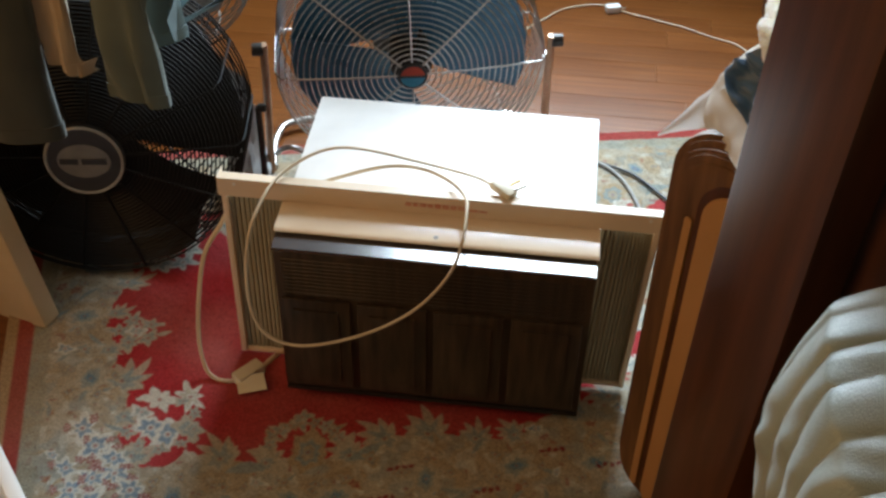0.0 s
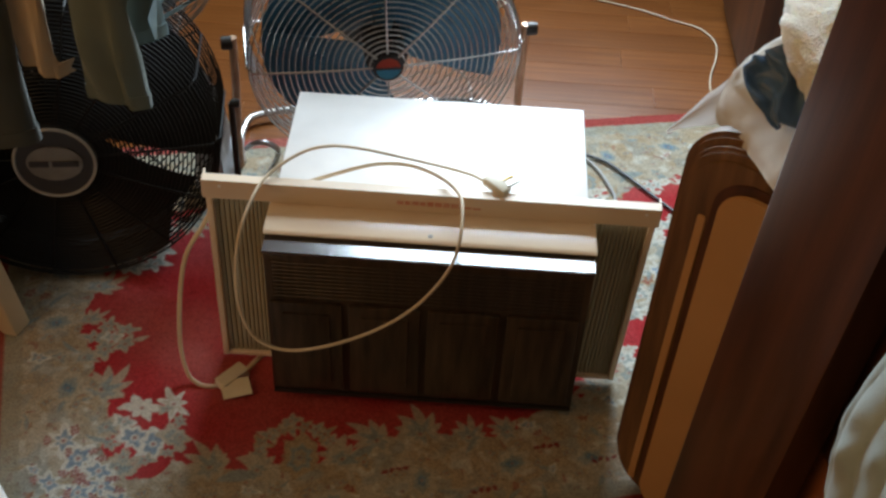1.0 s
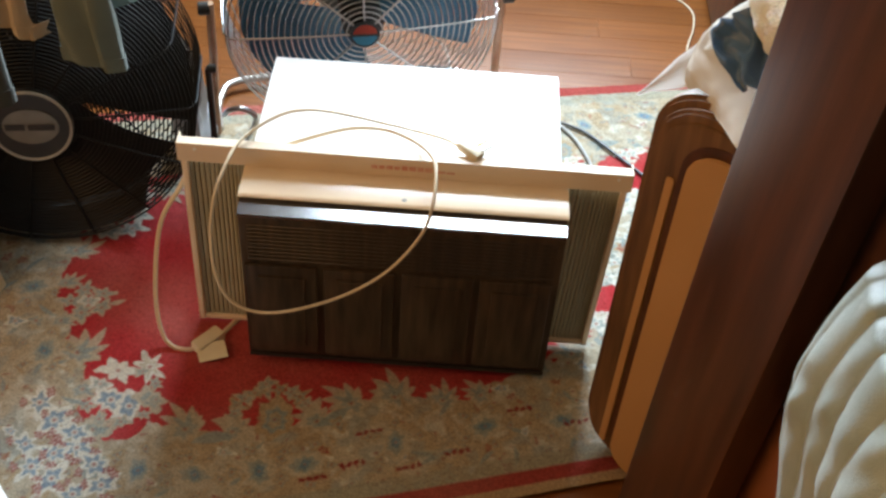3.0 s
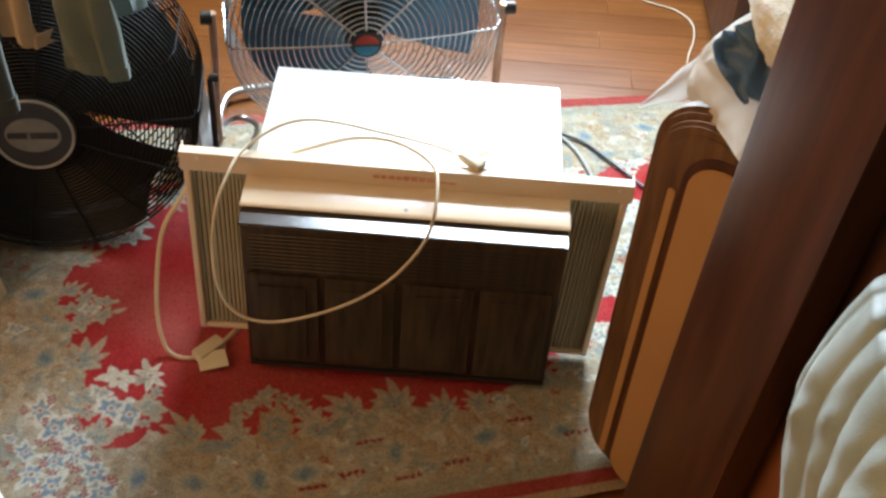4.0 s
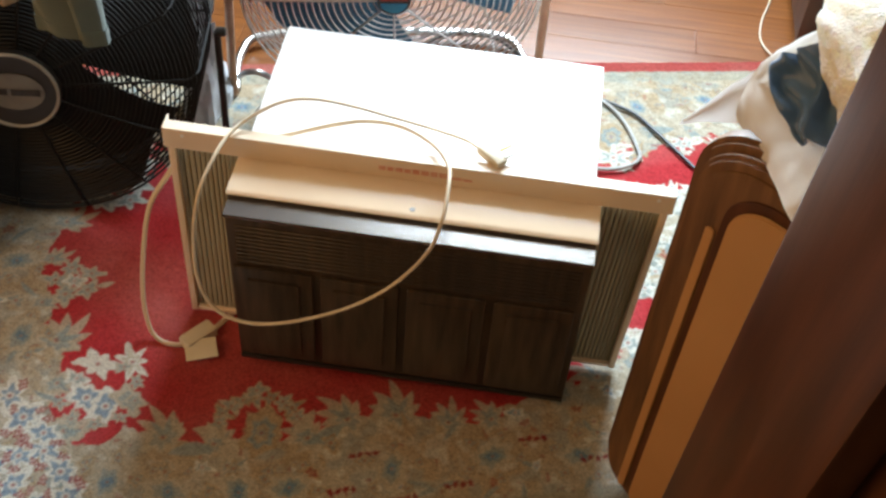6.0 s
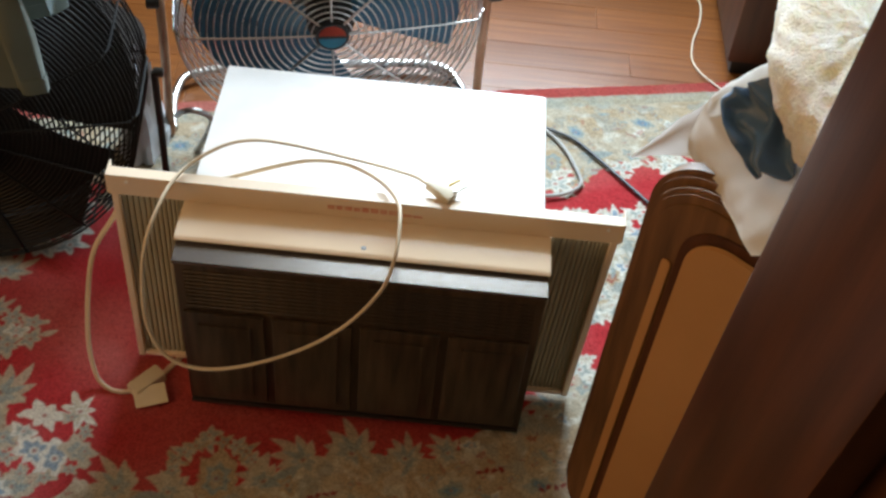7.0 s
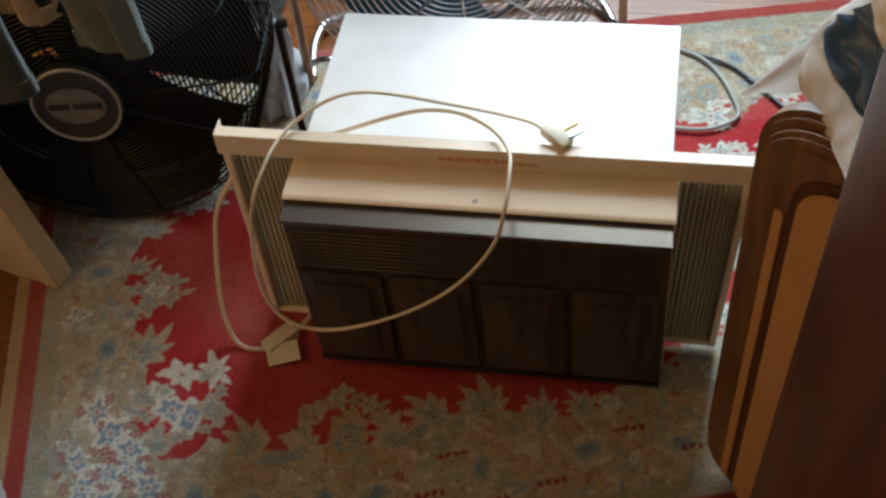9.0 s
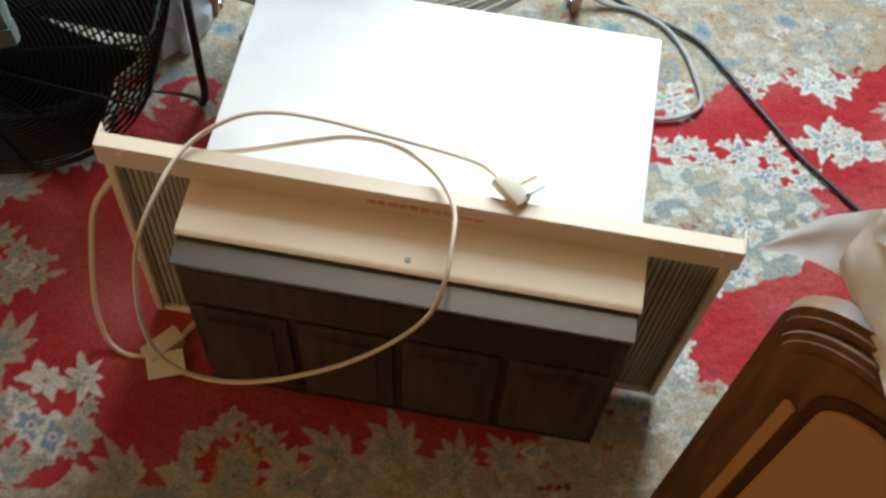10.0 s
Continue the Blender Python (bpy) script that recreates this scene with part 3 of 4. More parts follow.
def face_y(z):
    return -0.024 + (0.372 - z) / 0.338 * 0.020


FRONT_TILT = Matrix.Rotation(math.atan2(0.020, 0.338), 4, "X")
for i in range(10):
    z = 0.362 - i * 0.0085
    s = part("louver_slat", box(-W + 0.012, W - 0.012, -0.0026, 0.0, -0.002, 0.002, 0.0008, 1), M_GRAIN, AC)
    s.matrix_basis = Matrix.Translation((0, face_y(z) - 0.0002, z)) @ FRONT_TILT


def raised_door(x0, x1, z0, z1):
    zc = (z0 + z1) / 2
    holder = part("front_door", box(x0, x1, -0.007, -0.0002, z0 - zc, z1 - zc, 0.003), M_GRAIN, AC)
    holder.matrix_basis = Matrix.Translation((0, face_y(zc), zc)) @ FRONT_TILT
    bm = bmesh.new()
    m = 0.021
    h = (z1 - z0) / 2
    o = [(x0 + m, -h + m), (x1 - m, -h + m), (x1 - m, h - m), (x0 + m, h - m)]
    i_ = [(x0 + m + 0.012, -h + m + 0.012), (x1 - m - 0.012, -h + m + 0.012), (x1 - m - 0.012, h - m - 0.012), (x0 + m + 0.012, h - m - 0.012)]
    va = [bm.verts.new((x, -0.0068, z)) for x, z in o]
    vb = [bm.verts.new((x, -0.0115, z)) for x, z in o]
    vc = [bm.verts.new((x, -0.0145, z)) for x, z in i_]
    for p, q in ((va, vb), (vb, vc)):
        for k in range(4):
            bm.faces.new((p[k], p[(k + 1) % 4], q[(k + 1) % 4], q[k]))
    bm.faces.new(vc)
    bmesh.ops.recalc_face_normals(bm, faces=bm.faces[:])
    part("raised_panel", bm, M_GRAIN, holder)


for k in range(4):
    x0 = -0.256 + k * 0.1295
    raised_door(x0, x0 + 0.118, 0.058, 0.274)
part("bottom_sill", box(-W, W, -0.006, 0.029, 0.033, 0.0415, 0.002), M_BLACK, AC)


def curtain(x0, x1, left):
    """A pleated panel in a thin frame, drawn tighter beside the cabinet; it leans a little with its foot back."""
    lean = Matrix.Translation((0, 0.088, 0.404)) @ Matrix.Rotation(math.atan2(0.012, 0.39), 4, "X")
    n = 13
    span = x1 - x0
    draw = 0.0 if left else 0.045  # the foot is pulled in a little
    bm = bmesh.new()
    # each pleat: a rounded rib and a narrow valley; one broad flat fold at the outer end
    xs = []
    for k in range(n + 1):
        f = k / n
        f = f ** 1.25 if left else 1 - (1 - f) ** 1.25
        xs.append(x0 + span * (1 - f if left else f))
    xs.sort()
    prof = []
    for a, b in zip(xs, xs[1:]):
        w = b - a
        prof += [(a + w * 0.02, 0.002), (a + w * 0.12, -0.0035), (a + w * 0.45, -0.0045), (a + w * 0.84, -0.0035), (a + w * 0.95, 0.002)]
    rows = [[bm.verts.new((x + draw * z, y, z)) for x, y in prof] for z in (-0.380, 0.0)]
    for k in range(len(prof) - 1):
        bm.faces.new((rows[0][k], rows[0][k + 1], rows[1][k + 1], rows[1][k]))
    bmesh.ops.recalc_face_normals(bm, faces=bm.faces[:])
    bmesh.ops.solidify(bm, geom=bm.faces[:], thickness=0.001)
    c = part("side_curtain", bm, M_CURTAIN, AC, "olive-grey pleated vinyl curtain")
    c.matrix_basis = lean
    outer, s = (x0, -1) if left else (x1, 1)
    post = box(min(outer, outer + s * 0.010), max(outer, outer + s * 0.010), -0.012, 0.006, -0.3835, 0.0, 0.001)
    for v in post.verts:
        v.co.x += draw * v.co.z
    part("curtain_frame", post, M_CREAM, c)
    part("curtain_track", box(x0 - draw * 0.38, x1 - draw * 0.38, -0.010, 0.006, -0.3835, -0.3755, 0.001), M_CREAM, c)


curtain(-0.360, -0.2665, True)
curtain(0.2665, 0.352, False)
part("rail_end", box(-0.3752, -0.3732, 0.074, 0.105, 0.405, 0.4405, 0.0006), M_CREAM, AC)
part("rail_end", box(0.3652, 0.3672, 0.074, 0.105, 0.405, 0.4405, 0.0006), M_CREAM, AC)

# power cord: loop over the top and down the front
cord = part("power_cord", tube(bmesh.new(), smooth_path([
    (0.088, 0.118, 0.438), (0.076, 0.130, 0.434), (0.057, 0.137, 0.438), (0.012, 0.137, 0.450), (-0.054, 0.135, 0.465), (-0.118, 0.131, 0.480), (-0.170, 0.127, 0.485), (-0.214, 0.122, 0.473), (-0.256, 0.101, 0.453),
    (-0.276, 0.066, 0.4475), (-0.286, 0.026, 0.441), (-0.297, -0.018, 0.416), (-0.302, -0.045, 0.364), (-0.294, -0.075, 0.303), (-0.269, -0.092, 0.257), (-0.221, -0.098, 0.240), (-0.155, -0.095, 0.252), (-0.076, -0.075, 0.277),
    (-0.014, -0.055, 0.318), (0.031, -0.044, 0.384), (0.046, -0.034, 0.438), (0.048, 0.014, 0.458), (0.041, 0.062, 0.455), (0.011, 0.106, 0.4505), (-0.037, 0.133, 0.450), (-0.087, 0.137, 0.448), (-0.135, 0.128, 0.440), (-0.208, 0.118, 0.415), (-0.258, 0.114, 0.4005)], 7), 0.0037, 8, flat=0.75), M_CORD, AC, "cream vinyl power cord")
plug = part("plug", box(-0.011, 0.011, -0.02, 0.024, -0.008, 0.008, 0.004), M_PLUG, cord)
plug.matrix_basis = Matrix.Translation((0.099, 0.103, 0.447)) @ Matrix.Rotation(radians(-128), 4, "Z") @ Matrix.Rotation(radians(-8), 4, "X")
for dx, mt in ((-0.008, M_BRASS), (0.008, M_NICKEL)):
    p = part("prong", box(dx - 0.001, dx + 0.001, 0.006, 0.032, -0.0035, 0.0035, 0.0004, 1), mt, cord)
    p.matrix_basis = Matrix.Translation((0.108, 0.097, 0.451)) @ Matrix.Rotation(radians(-48), 4, "Z")

# second cord: hangs behind the curtain to the adapter on the rug
cord2 = thing("extension_cord", "cream extension cord lying on the rug beside the air conditioner", "cord")
part("cable", tube(bmesh.new(), smooth_path([(-0.365, 0.13, 0.36), (-0.389, 0.125, 0.305), (-0.424, 0.11, 0.24), (-0.438, 0.09, 0.16), (-0.438, 0.055, 0.08), (-0.425, 0.03, 0.03), (-0.405, 0.018, 0.014), (-0.38, 0.014, 0.013), (-0.358, 0.02, 0.014)], 7), 0.0048, 8, flat=0.7), M_CORD, cord2)
part("cable", tube(bmesh.new(), smooth_path([(-0.330, 0.048, 0.013), (-0.316, 0.075, 0.012), (-0.300, 0.105, 0.011), (-0.27, 0.15, 0.011)], 6), 0.0048, 8, flat=0.7), M_CORD, cord2)
ad = part("adapter", box(-0.03, 0.03, -0.014, 0.014, 0.0, 0.022, 0.005), M_PLUG, cord2)
ad.matrix_basis = Matrix.Translation((-0.345, 0.034, 0.008)) @ Matrix.Rotation(radians(52), 4, "Z")
tg = part("paper_tag", box(-0.026, 0.026, -0.018, 0.018, 0.0, 0.0012, 0.0003, 1), M_PAPER, cord2)
tg.matrix_basis = Matrix.Translation((-0.333, 0.006, 0.022)) @ Matrix.Rotation(radians(22), 4, "Z") @ Matrix.Rotation(radians(14), 4, "X")


# ---- fans ----
def wire_cage(prefix, R, depth, rings, wire, mt, spokes, hub, fan, side_wires=0):
    """Front guard, rear guard and side wires of a drum fan; axis y, front towards -y."""
    def dome(r):
        return -depth / 2 - 0.018 * (1 - (r / R) ** 2)
    for i in range(rings):
        r = hub + (R - hub) * (i + 0.5) / rings
        part("front_ring", tube(bmesh.new(), circle(r, dome(r), 56), wire, 5, True), mt, fan)
    for i in range(spokes):
        a = 6.28319 * i / spokes + 0.05
        ca, sa = math.cos(a), math.sin(a)
        line = [(ca * r, dome(r) - wire * 1.8, sa * r) for r in np.linspace(hub * 0.8, R * 0.97, 8)]
        line += [(ca * R * 1.012, -depth / 2 + 0.02, sa * R * 1.012), (ca * R * 1.012, depth / 2 - 0.02, sa * R * 1.012)]
        line += [(ca * r, depth / 2 + wire * 1.8, sa * r) for r in np.linspace(R * 0.97, hub, 5)]
        part("guard_spoke", tube(bmesh.new(), line, wire * 1.35, 5), mt, fan)
    for i in range(max(3, side_wires)):
        part("side_ring", tube(bmesh.new(), circle(R, -depth / 2 + depth * (i + 0.5) / max(3, side_wires), 56), wire, 5, True), mt, fan)
    for i in range(rings // 2):
        r = hub + (R - hub) * (i + 0.5) / (rings // 2)
        part("rear_ring", tube(bmesh.new(), circle(r, depth / 2, 48), wire, 5, True), mt, fan)


def blade(R, r0, a0, span, y, pitch, mt, fan, name="blade"):
    def fn(u, v):
        r = r0 + (R - r0) * v
        a = a0 + (u - 0.5) * span * (1.0 + 0.2 * v) + 0.25 * v
        return Vector((r * math.cos(a), y + (u - 0.5) * pitch * (1.0 - 0.25 * v), r * math.sin(a)))
    return part(name, sheet(fn, 12, 8, 0.0016), mt, fan)


# chrome fan on a tube stand
FAN_C = Vector((-0.137, 0.690, 0.344))
chrome = thing("floor_fan", "chrome wire floor fan with blue blades on a rusted tube stand", "fan", Matrix.Translation(FAN_C) @ Matrix.Rotation(radians(12), 4, "Z") @ Matrix.Rotation(radians(3), 4, "X"))
wire_cage("chrome", 0.272, 0.17, 20, 0.0016, M_CHROME, 8, 0.03, chrome, 9)
for a in (0.6, 2.35, 3.95):
    blade(0.242, 0.03, a - 0.2, 1.72, -0.01, 0.06, M_BLUE, chrome)
part("hub", disc(0.042, -0.075, 0.02), M_BLACK, chrome)
part("motor", disc(0.075, 0.03, 0.15, bevel=0.012), M_GREY, chrome)
bd = part("badge", disc(0.03, -0.112, -0.104), M_BLACK, chrome, "round red and blue badge")
for s, mt in ((1, M_RED), (-1, M_CYAN)):
    bm = bmesh.new()
    arc = [(0.0245 * math.cos(a), 0.0245 * math.sin(a) * s) for a in np.linspace(0.12, math.pi - 0.12, 16)]
    f = bm.faces.new([bm.verts.new((x, -0.1125, z)) for x, z in arc])
    bmesh.ops.solidify(bm, geom=[f], thickness=0.0012)
    part("badge_colour", bm, mt, bd, "", False)
KN = 0.298
for s in (-1, 1):
    kb = part("pivot_knob", disc(0.014, -0.012, 0.012, 16), M_BLACK, chrome)
    kb.matrix_basis = Matrix.Translation((s * (KN + 0.012), 0, 0)) @ Matrix.Rotation(radians(90), 4, "Z")
    part("stand_leg", tube(bmesh.new(), [(s * KN, 0, 0.012), (s * KN, 0.001, -0.1), (s * (KN + 0.004), 0.004, -0.25), (s * (KN + 0.004), 0.01, -0.330)], 0.0085, 10), M_RUST, chrome, "rusty chrome tube leg")
part("stand_base", tube(bmesh.new(), smooth_path([(-KN, 0.02, -0.332), (-KN + 0.005, 0.13, -0.332), (-KN + 0.06, 0.19, -0.332), (0, 0.2, -0.332), (KN - 0.06, 0.19, -0.332), (KN - 0.005, 0.13, -0.332), (KN, 0.02, -0.332)], 6), 0.0085, 10), M_CHROME, chrome)
part("stand_base", tube(bmesh.new(), smooth_path([(-KN + 0.012, -0.03, -0.25), (-KN + 0.025, -0.05, -0.222), (-KN + 0.05, -0.06, -0.212), (-KN + 0.075, -0.055, -0.235), (-KN + 0.072, -0.05, -0.27), (-KN + 0.05, -0.045, -0.32), (-KN + 0.03, -0.04, -0.354)], 6), 0.006, 10), M_CHROME, chrome, "bent chrome tube")

# black drum fan
AK_C = Vector((-0.695, 0.372, 0.312))
ak = thing("floor_fan", "large black wire drum fan with an oval silver badge", "fan", Matrix.Translation(AK_C) @ Matrix.Rotation(radians(8), 4, "Z") @ Matrix.Rotation(radians(-4), 4, "X"))
wire_cage("black", 0.285, 0.2, 30, 0.0017, M_WIREBLK, 14, 0.06, ak, 12)
for a in (0.45, 1.6, 2.75, 3.9, 4.85):
    blade(0.275, 0.04, a - 0.2, 1.3, 0.02, 0.06, M_WIREBLK, ak)
# black part-ring added so the wire cage looks dark; left open on the right
part("drum", sheet(lambda u, v: Vector((0.288 * math.cos(1.35 + 4.0 * u), -0.07 + 0.17 * v, 0.288 * math.sin(1.35 + 4.0 * u))), 48, 2, 0.0015), M_WIREBLK, ak, "part-round black sheet added to darken the fan cage")
part("motor", disc(0.09, 0.03, 0.2, bevel=0.015), M_BLACK, ak)
bd = part("badge", disc(0.073, -0.135, -0.122, 40), M_BLACK, ak, "round black badge with a silver rim")
part("badge_rim", tube(bmesh.new(), circle(0.070, -0.1365, 48), 0.003, 6, True), M_BADGE, bd)
ov = bmesh.new()
fo = ov.faces.new([ov.verts.new((0.049 * math.cos(a), -0.1375, 0.036 * math.sin(a))) for a in np.linspace(0, 6.28319, 36, endpoint=False)])
bmesh.ops.solidify(ov, geom=[fo], thickness=0.002)
oval = part("badge_plate", ov, M_BADGE, bd, "", False)
for x0, w_ in ((-0.044, 0.034), (-0.004, 0.046)):
    part("script_bar", box(x0, x0 + w_, -0.1405, -0.1395, -0.006, 0.006, 0.0003, 1), M_BLACK, bd)
part("stand_leg", tube(bmesh.new(), smooth_path([(0.30, 0.06, 0.0), (0.302, 0.07, -0.2), (0.30, 0.07, -0.29), (0.25, 0.09, -0.302), (0, 0.09, -0.302), (-0.25, 0.09, -0.302), (-0.3, 0.07, -0.28), (-0.3, 0.06, 0.0)], 6), 0.0065, 10), M_BLACK, ak)
for s in (-1, 1):
    kb = part("pivot_knob", disc(0.009, -0.009, 0.009, 16), M_BLACK, ak)
    kb.matrix_basis = Matrix.Translation((s * 0.307, 0.06, 0.0)) @ Matrix.Rotation(radians(90), 4, "Z")

# grey fan behind it
gf = thing("pedestal_fan", "dark grey wire pedestal fan standing behind the black fan", "fan", Matrix.Translation((-0.70, 0.80, 0.46)) @ Matrix.Rotation(radians(5), 4, "Z"))
wire_cage("grey", 0.22, 0.12, 14, 0.0015, M_GREY, 6, 0.04, gf, 5)
part("motor", disc(0.06, 0.02, 0.16, bevel=0.012), M_BLACK, gf)
for k in range(4):
    blade(0.19, 0.03, k * 1.5708, 1.1, 0.0, 0.05, M_GREY, gf)
part("pole", tube(bmesh.new(), [(0, 0.1, -0.05), (0, 0.1, -0.44)], 0.012, 10), M_GREY, gf)
fb = part("base", disc(0.16, -0.012, 0.012, 32, 0.006), M_BLACK, gf)
fb.matrix_basis = Matrix.Translation((0, 0.1, -0.446)) @ Matrix.Rotation(radians(90), 4, "X")

# ---- side panel with draped clothes ----
panel = thing("folding_table", "folded walnut-rimmed table with a tan board face, on its edge", "table", Matrix.Translation((0.326, -0.102, 0.010)) @ Matrix.Rotation(radians(-39.7), 4, "Z") @ Matrix.Rotation(radians(4.3), 4, "X"))


def slab(x0, x1, z0, z1, y0, y1, r, bevel=0.003, n=7, shear=0.0):
    """An upright board with rounded corners in the plane x, z."""
    bm = bmesh.new()
    ring = []
    for cx, cz, a0 in ((x1 - r, z1 - r, 0), (x0 + r, z1 - r, 90), (x0 + r, z0 + r, 180), (x1 - r, z0 + r, 270)):
        ring += [(cx + r * math.cos(radians(a0 + 90 * i / n)), cz + r * math.sin(radians(a0 + 90 * i / n))) for i in range(n + 1)]
    f = bm.faces.new([bm.verts.new((x + shear * z, y0, z)) for x, z in ring])
    ex = bmesh.ops.extrude_face_region(bm, geom=[f])
    for v in ex["geom"]:
        if isinstance(v, bmesh.types.BMVert):
            v.co.y = y1
    bmesh.ops.recalc_face_normals(bm, faces=bm.faces[:])
    if bevel:
        bmesh.ops.bevel(bm, geom=[e for e in bm.edges if e.calc_face_angle(0) > 1.0], offset=bevel, segments=2, affect="EDGES")
    return bm


part("rear_board", slab(0.0, 0.42, 0.003, 0.80, 0.0035, 0.030, 0.085, 0.006, 10, 0.063), M_WALNUT, panel)
part("walnut_rim", slab(0.012, 0.42, 0.012, 0.788, -0.010, 0.003, 0.08, 0.005, 10, 0.063), M_WALNUT, panel)
part("bead_moulding", slab(0.026, 0.42, 0.022, 0.772, -0.0135, -0.0105, 0.07, 0.0025, 10, 0.063), M_WALNUT, panel)
part("inner_strip", slab(0.048, 0.061, 0.04, 0.665, -0.0165, -0.0138, 0.006, 0.001, 6, 0.063), M_TAN, panel)
part("groove", slab(0.064, 0.42, 0.03, 0.752, -0.0160, -0.0138, 0.06, 0.001, 8, 0.063), M_MAHOG, panel)
part("tan_face", slab(0.075, 0.42, 0.006, 0.738, -0.0225, -0.0163, 0.05, 0.002, 8, 0.063), M_TAN, panel, "plain tan board")

# dark board leaning beside it
hb = thing("headboard", "dark mahogany bed headboard post and panel, glossy and scuffed", "headboard")
hb.matrix_world = Matrix.Translation((0.352, -0.345, 0.0)) @ Matrix.Rotation(radians(8.6), 4, "X") @ Matrix.Rotation(radians(16), 4, "Z")
part("post", box(0.0, 0.045, -0.175, 0.0, 0.0, 1.75, 0.006), M_MAHOG, hb)
part("rail_board", box(0.05, 0.075, -0.43, -0.03, 0.70, 1.70, 0.004), M_MAHOG, hb)
part("lower_board", box(0.052, 0.085, -0.43, -0.03, 0.03, 0.695, 0.004), M_REDWOOD, hb)


def drape(name, label, category, fn, nu, nv, thick, mt):
    ob = part(name, sheet(fn, nu, nv, thick), mt)
    return tagged(ob, label, category)


def quilt_fn(u, v):
    # v runs up the hanging side and over the top, u from the far end towards the front
    y = -0.765 - 0.5 * u
    end = 0.035 * max(0.0, 1 - u / 0.10) ** 2
    if v < 0.72:
        k = v / 0.72
        z = 0.45 + 0.60 * k
        x = float(np.interp(z, (0.45, 0.72, 0.85, 0.93, 0.98, 1.02, 1.05), (0.45, 0.405, 0.378, 0.370, 0.374, 0.383, 0.393)))
    else:
        k = (v - 0.72) / 0.28
        z = 1.05 + 0.09 * math.sin(k * 1.57)
        x = 0.393 + 0.42 * k ** 1.25
    # stitched channels, puffed between the seams and puckered across
    n1 = noise.noise((u * 7, v * 5, 1.3))
    ch = abs(math.sin(math.pi * (u / 0.085 + 0.3 * n1)))
    puff = 0.004 * ch ** 0.7
    w = math.sin(v * 70 - u * 44 + 5 * noise.noise((u * 5, v * 6, 7.0)))
    pucker = 0.005 * ch * (0.5 + 0.5 * w) * max(0.0, 0.5 + 1.4 * noise.noise((u * 9, v * 8, 3.0)))
    soft_fold = 0.012 * noise.noise((u * 6, v * 5, 1))
    q = (puff + pucker + soft_fold) * min(1.0, 0.25 + u / 0.14)
    return Vector((x + end - q - 0.012, y - 0.3 * q, z + 0.4 * q - end * 0.5 + 0.012))


drape("quilt", "pale sage quilted satin bedspread hanging in soft folds", "quilt", quilt_fn, 190, 190, 0.012, M_QUILT)


def patch(rows, u, v):
    """A smooth surface through rows of points."""
    def along(row, t):
        k = len(row) - 1
        i = min(int(t * k), k - 1)
        f = t * k - i
        a, b, c, d = (Vector(row[min(max(i + j, 0), k)]) for j in (-1, 0, 1, 2))
        return 0.5 * ((2 * b) + (c - a) * f + (2 * a - 5 * b + 4 * c - d) * f * f + (3 * b - a - 3 * c + d) * f ** 3)
    return along([along(r, u) for r in rows], v)


def crease(p, s, k, seed):
    n_ = noise.noise((p.x * s + seed, p.y * s, p.z * s)) * k + noise.noise((p.x * s * 2.3, p.y * s * 2.3 + seed, p.z * s * 2.3)) * k * 0.4
    return p + Vector((-0.75, -0.3, 0.6)) * n_


CLOTHES = Vector((0.006, 0.05, 0.004))
SHIRT = (((0.340, -0.205, 0.752), (0.352, -0.265, 0.772), (0.366, -0.33, 0.785), (0.38, -0.40, 0.795)),
         ((0.338, -0.205, 0.785), (0.358, -0.27, 0.800), (0.380, -0.335, 0.812), (0.405, -0.41, 0.818)),
         ((0.366, -0.190, 0.835), (0.40, -0.235, 0.848), (0.435, -0.30, 0.856), (0.465, -0.39, 0.86)),
         ((0.440, -0.165, 0.830), (0.47, -0.21, 0.845), (0.50, -0.28, 0.85), (0.53, -0.38, 0.85)),
         ((0.500, -0.150, 0.700), (0.53, -0.20, 0.71), (0.56, -0.27, 0.72), (0.58, -0.37, 0.72)))
COLLAR = (((0.362, -0.195, 0.822), (0.378, -0.215, 0.845), (0.402, -0.235, 0.882), (0.44, -0.245, 0.915)),
          ((0.366, -0.182, 0.842), (0.386, -0.192, 0.872), (0.412, -0.205, 0.906), (0.45, -0.215, 0.935)),
          ((0.385, -0.165, 0.83), (0.41, -0.17, 0.862), (0.44, -0.18, 0.89), (0.48, -0.19, 0.915)))
shirt = thing("linen_shirt", "crumpled off-white linen shirt thrown over the folded table", "shirt")
part("shirt_body", sheet(lambda u, v: crease(patch(SHIRT, u, v), 16, 0.008, 3.0) + CLOTHES + Vector((0.020, 0.018, 0.010)), 70, 90, 0.002), M_LINEN, shirt)
part("collar", sheet(lambda u, v: crease(patch(COLLAR, u, v), 28, 0.007, 5.0) + CLOTHES, 30, 16, 0.0), M_LINEN_THIN, shirt)
TIP = (((0.308, -0.152, 0.716), (0.335, -0.165, 0.737), (0.362, -0.195, 0.765)),
       ((0.308, -0.151, 0.718), (0.335, -0.155, 0.752), (0.364, -0.178, 0.80)),
       ((0.309, -0.150, 0.720), (0.345, -0.145, 0.765), (0.38, -0.17, 0.832)))
part("sleeve", sheet(lambda u, v: crease(patch(TIP, u, v), 20, 0.005, 7.0) + CLOTHES, 16, 12, 0.0), M_LINEN_THIN, shirt)
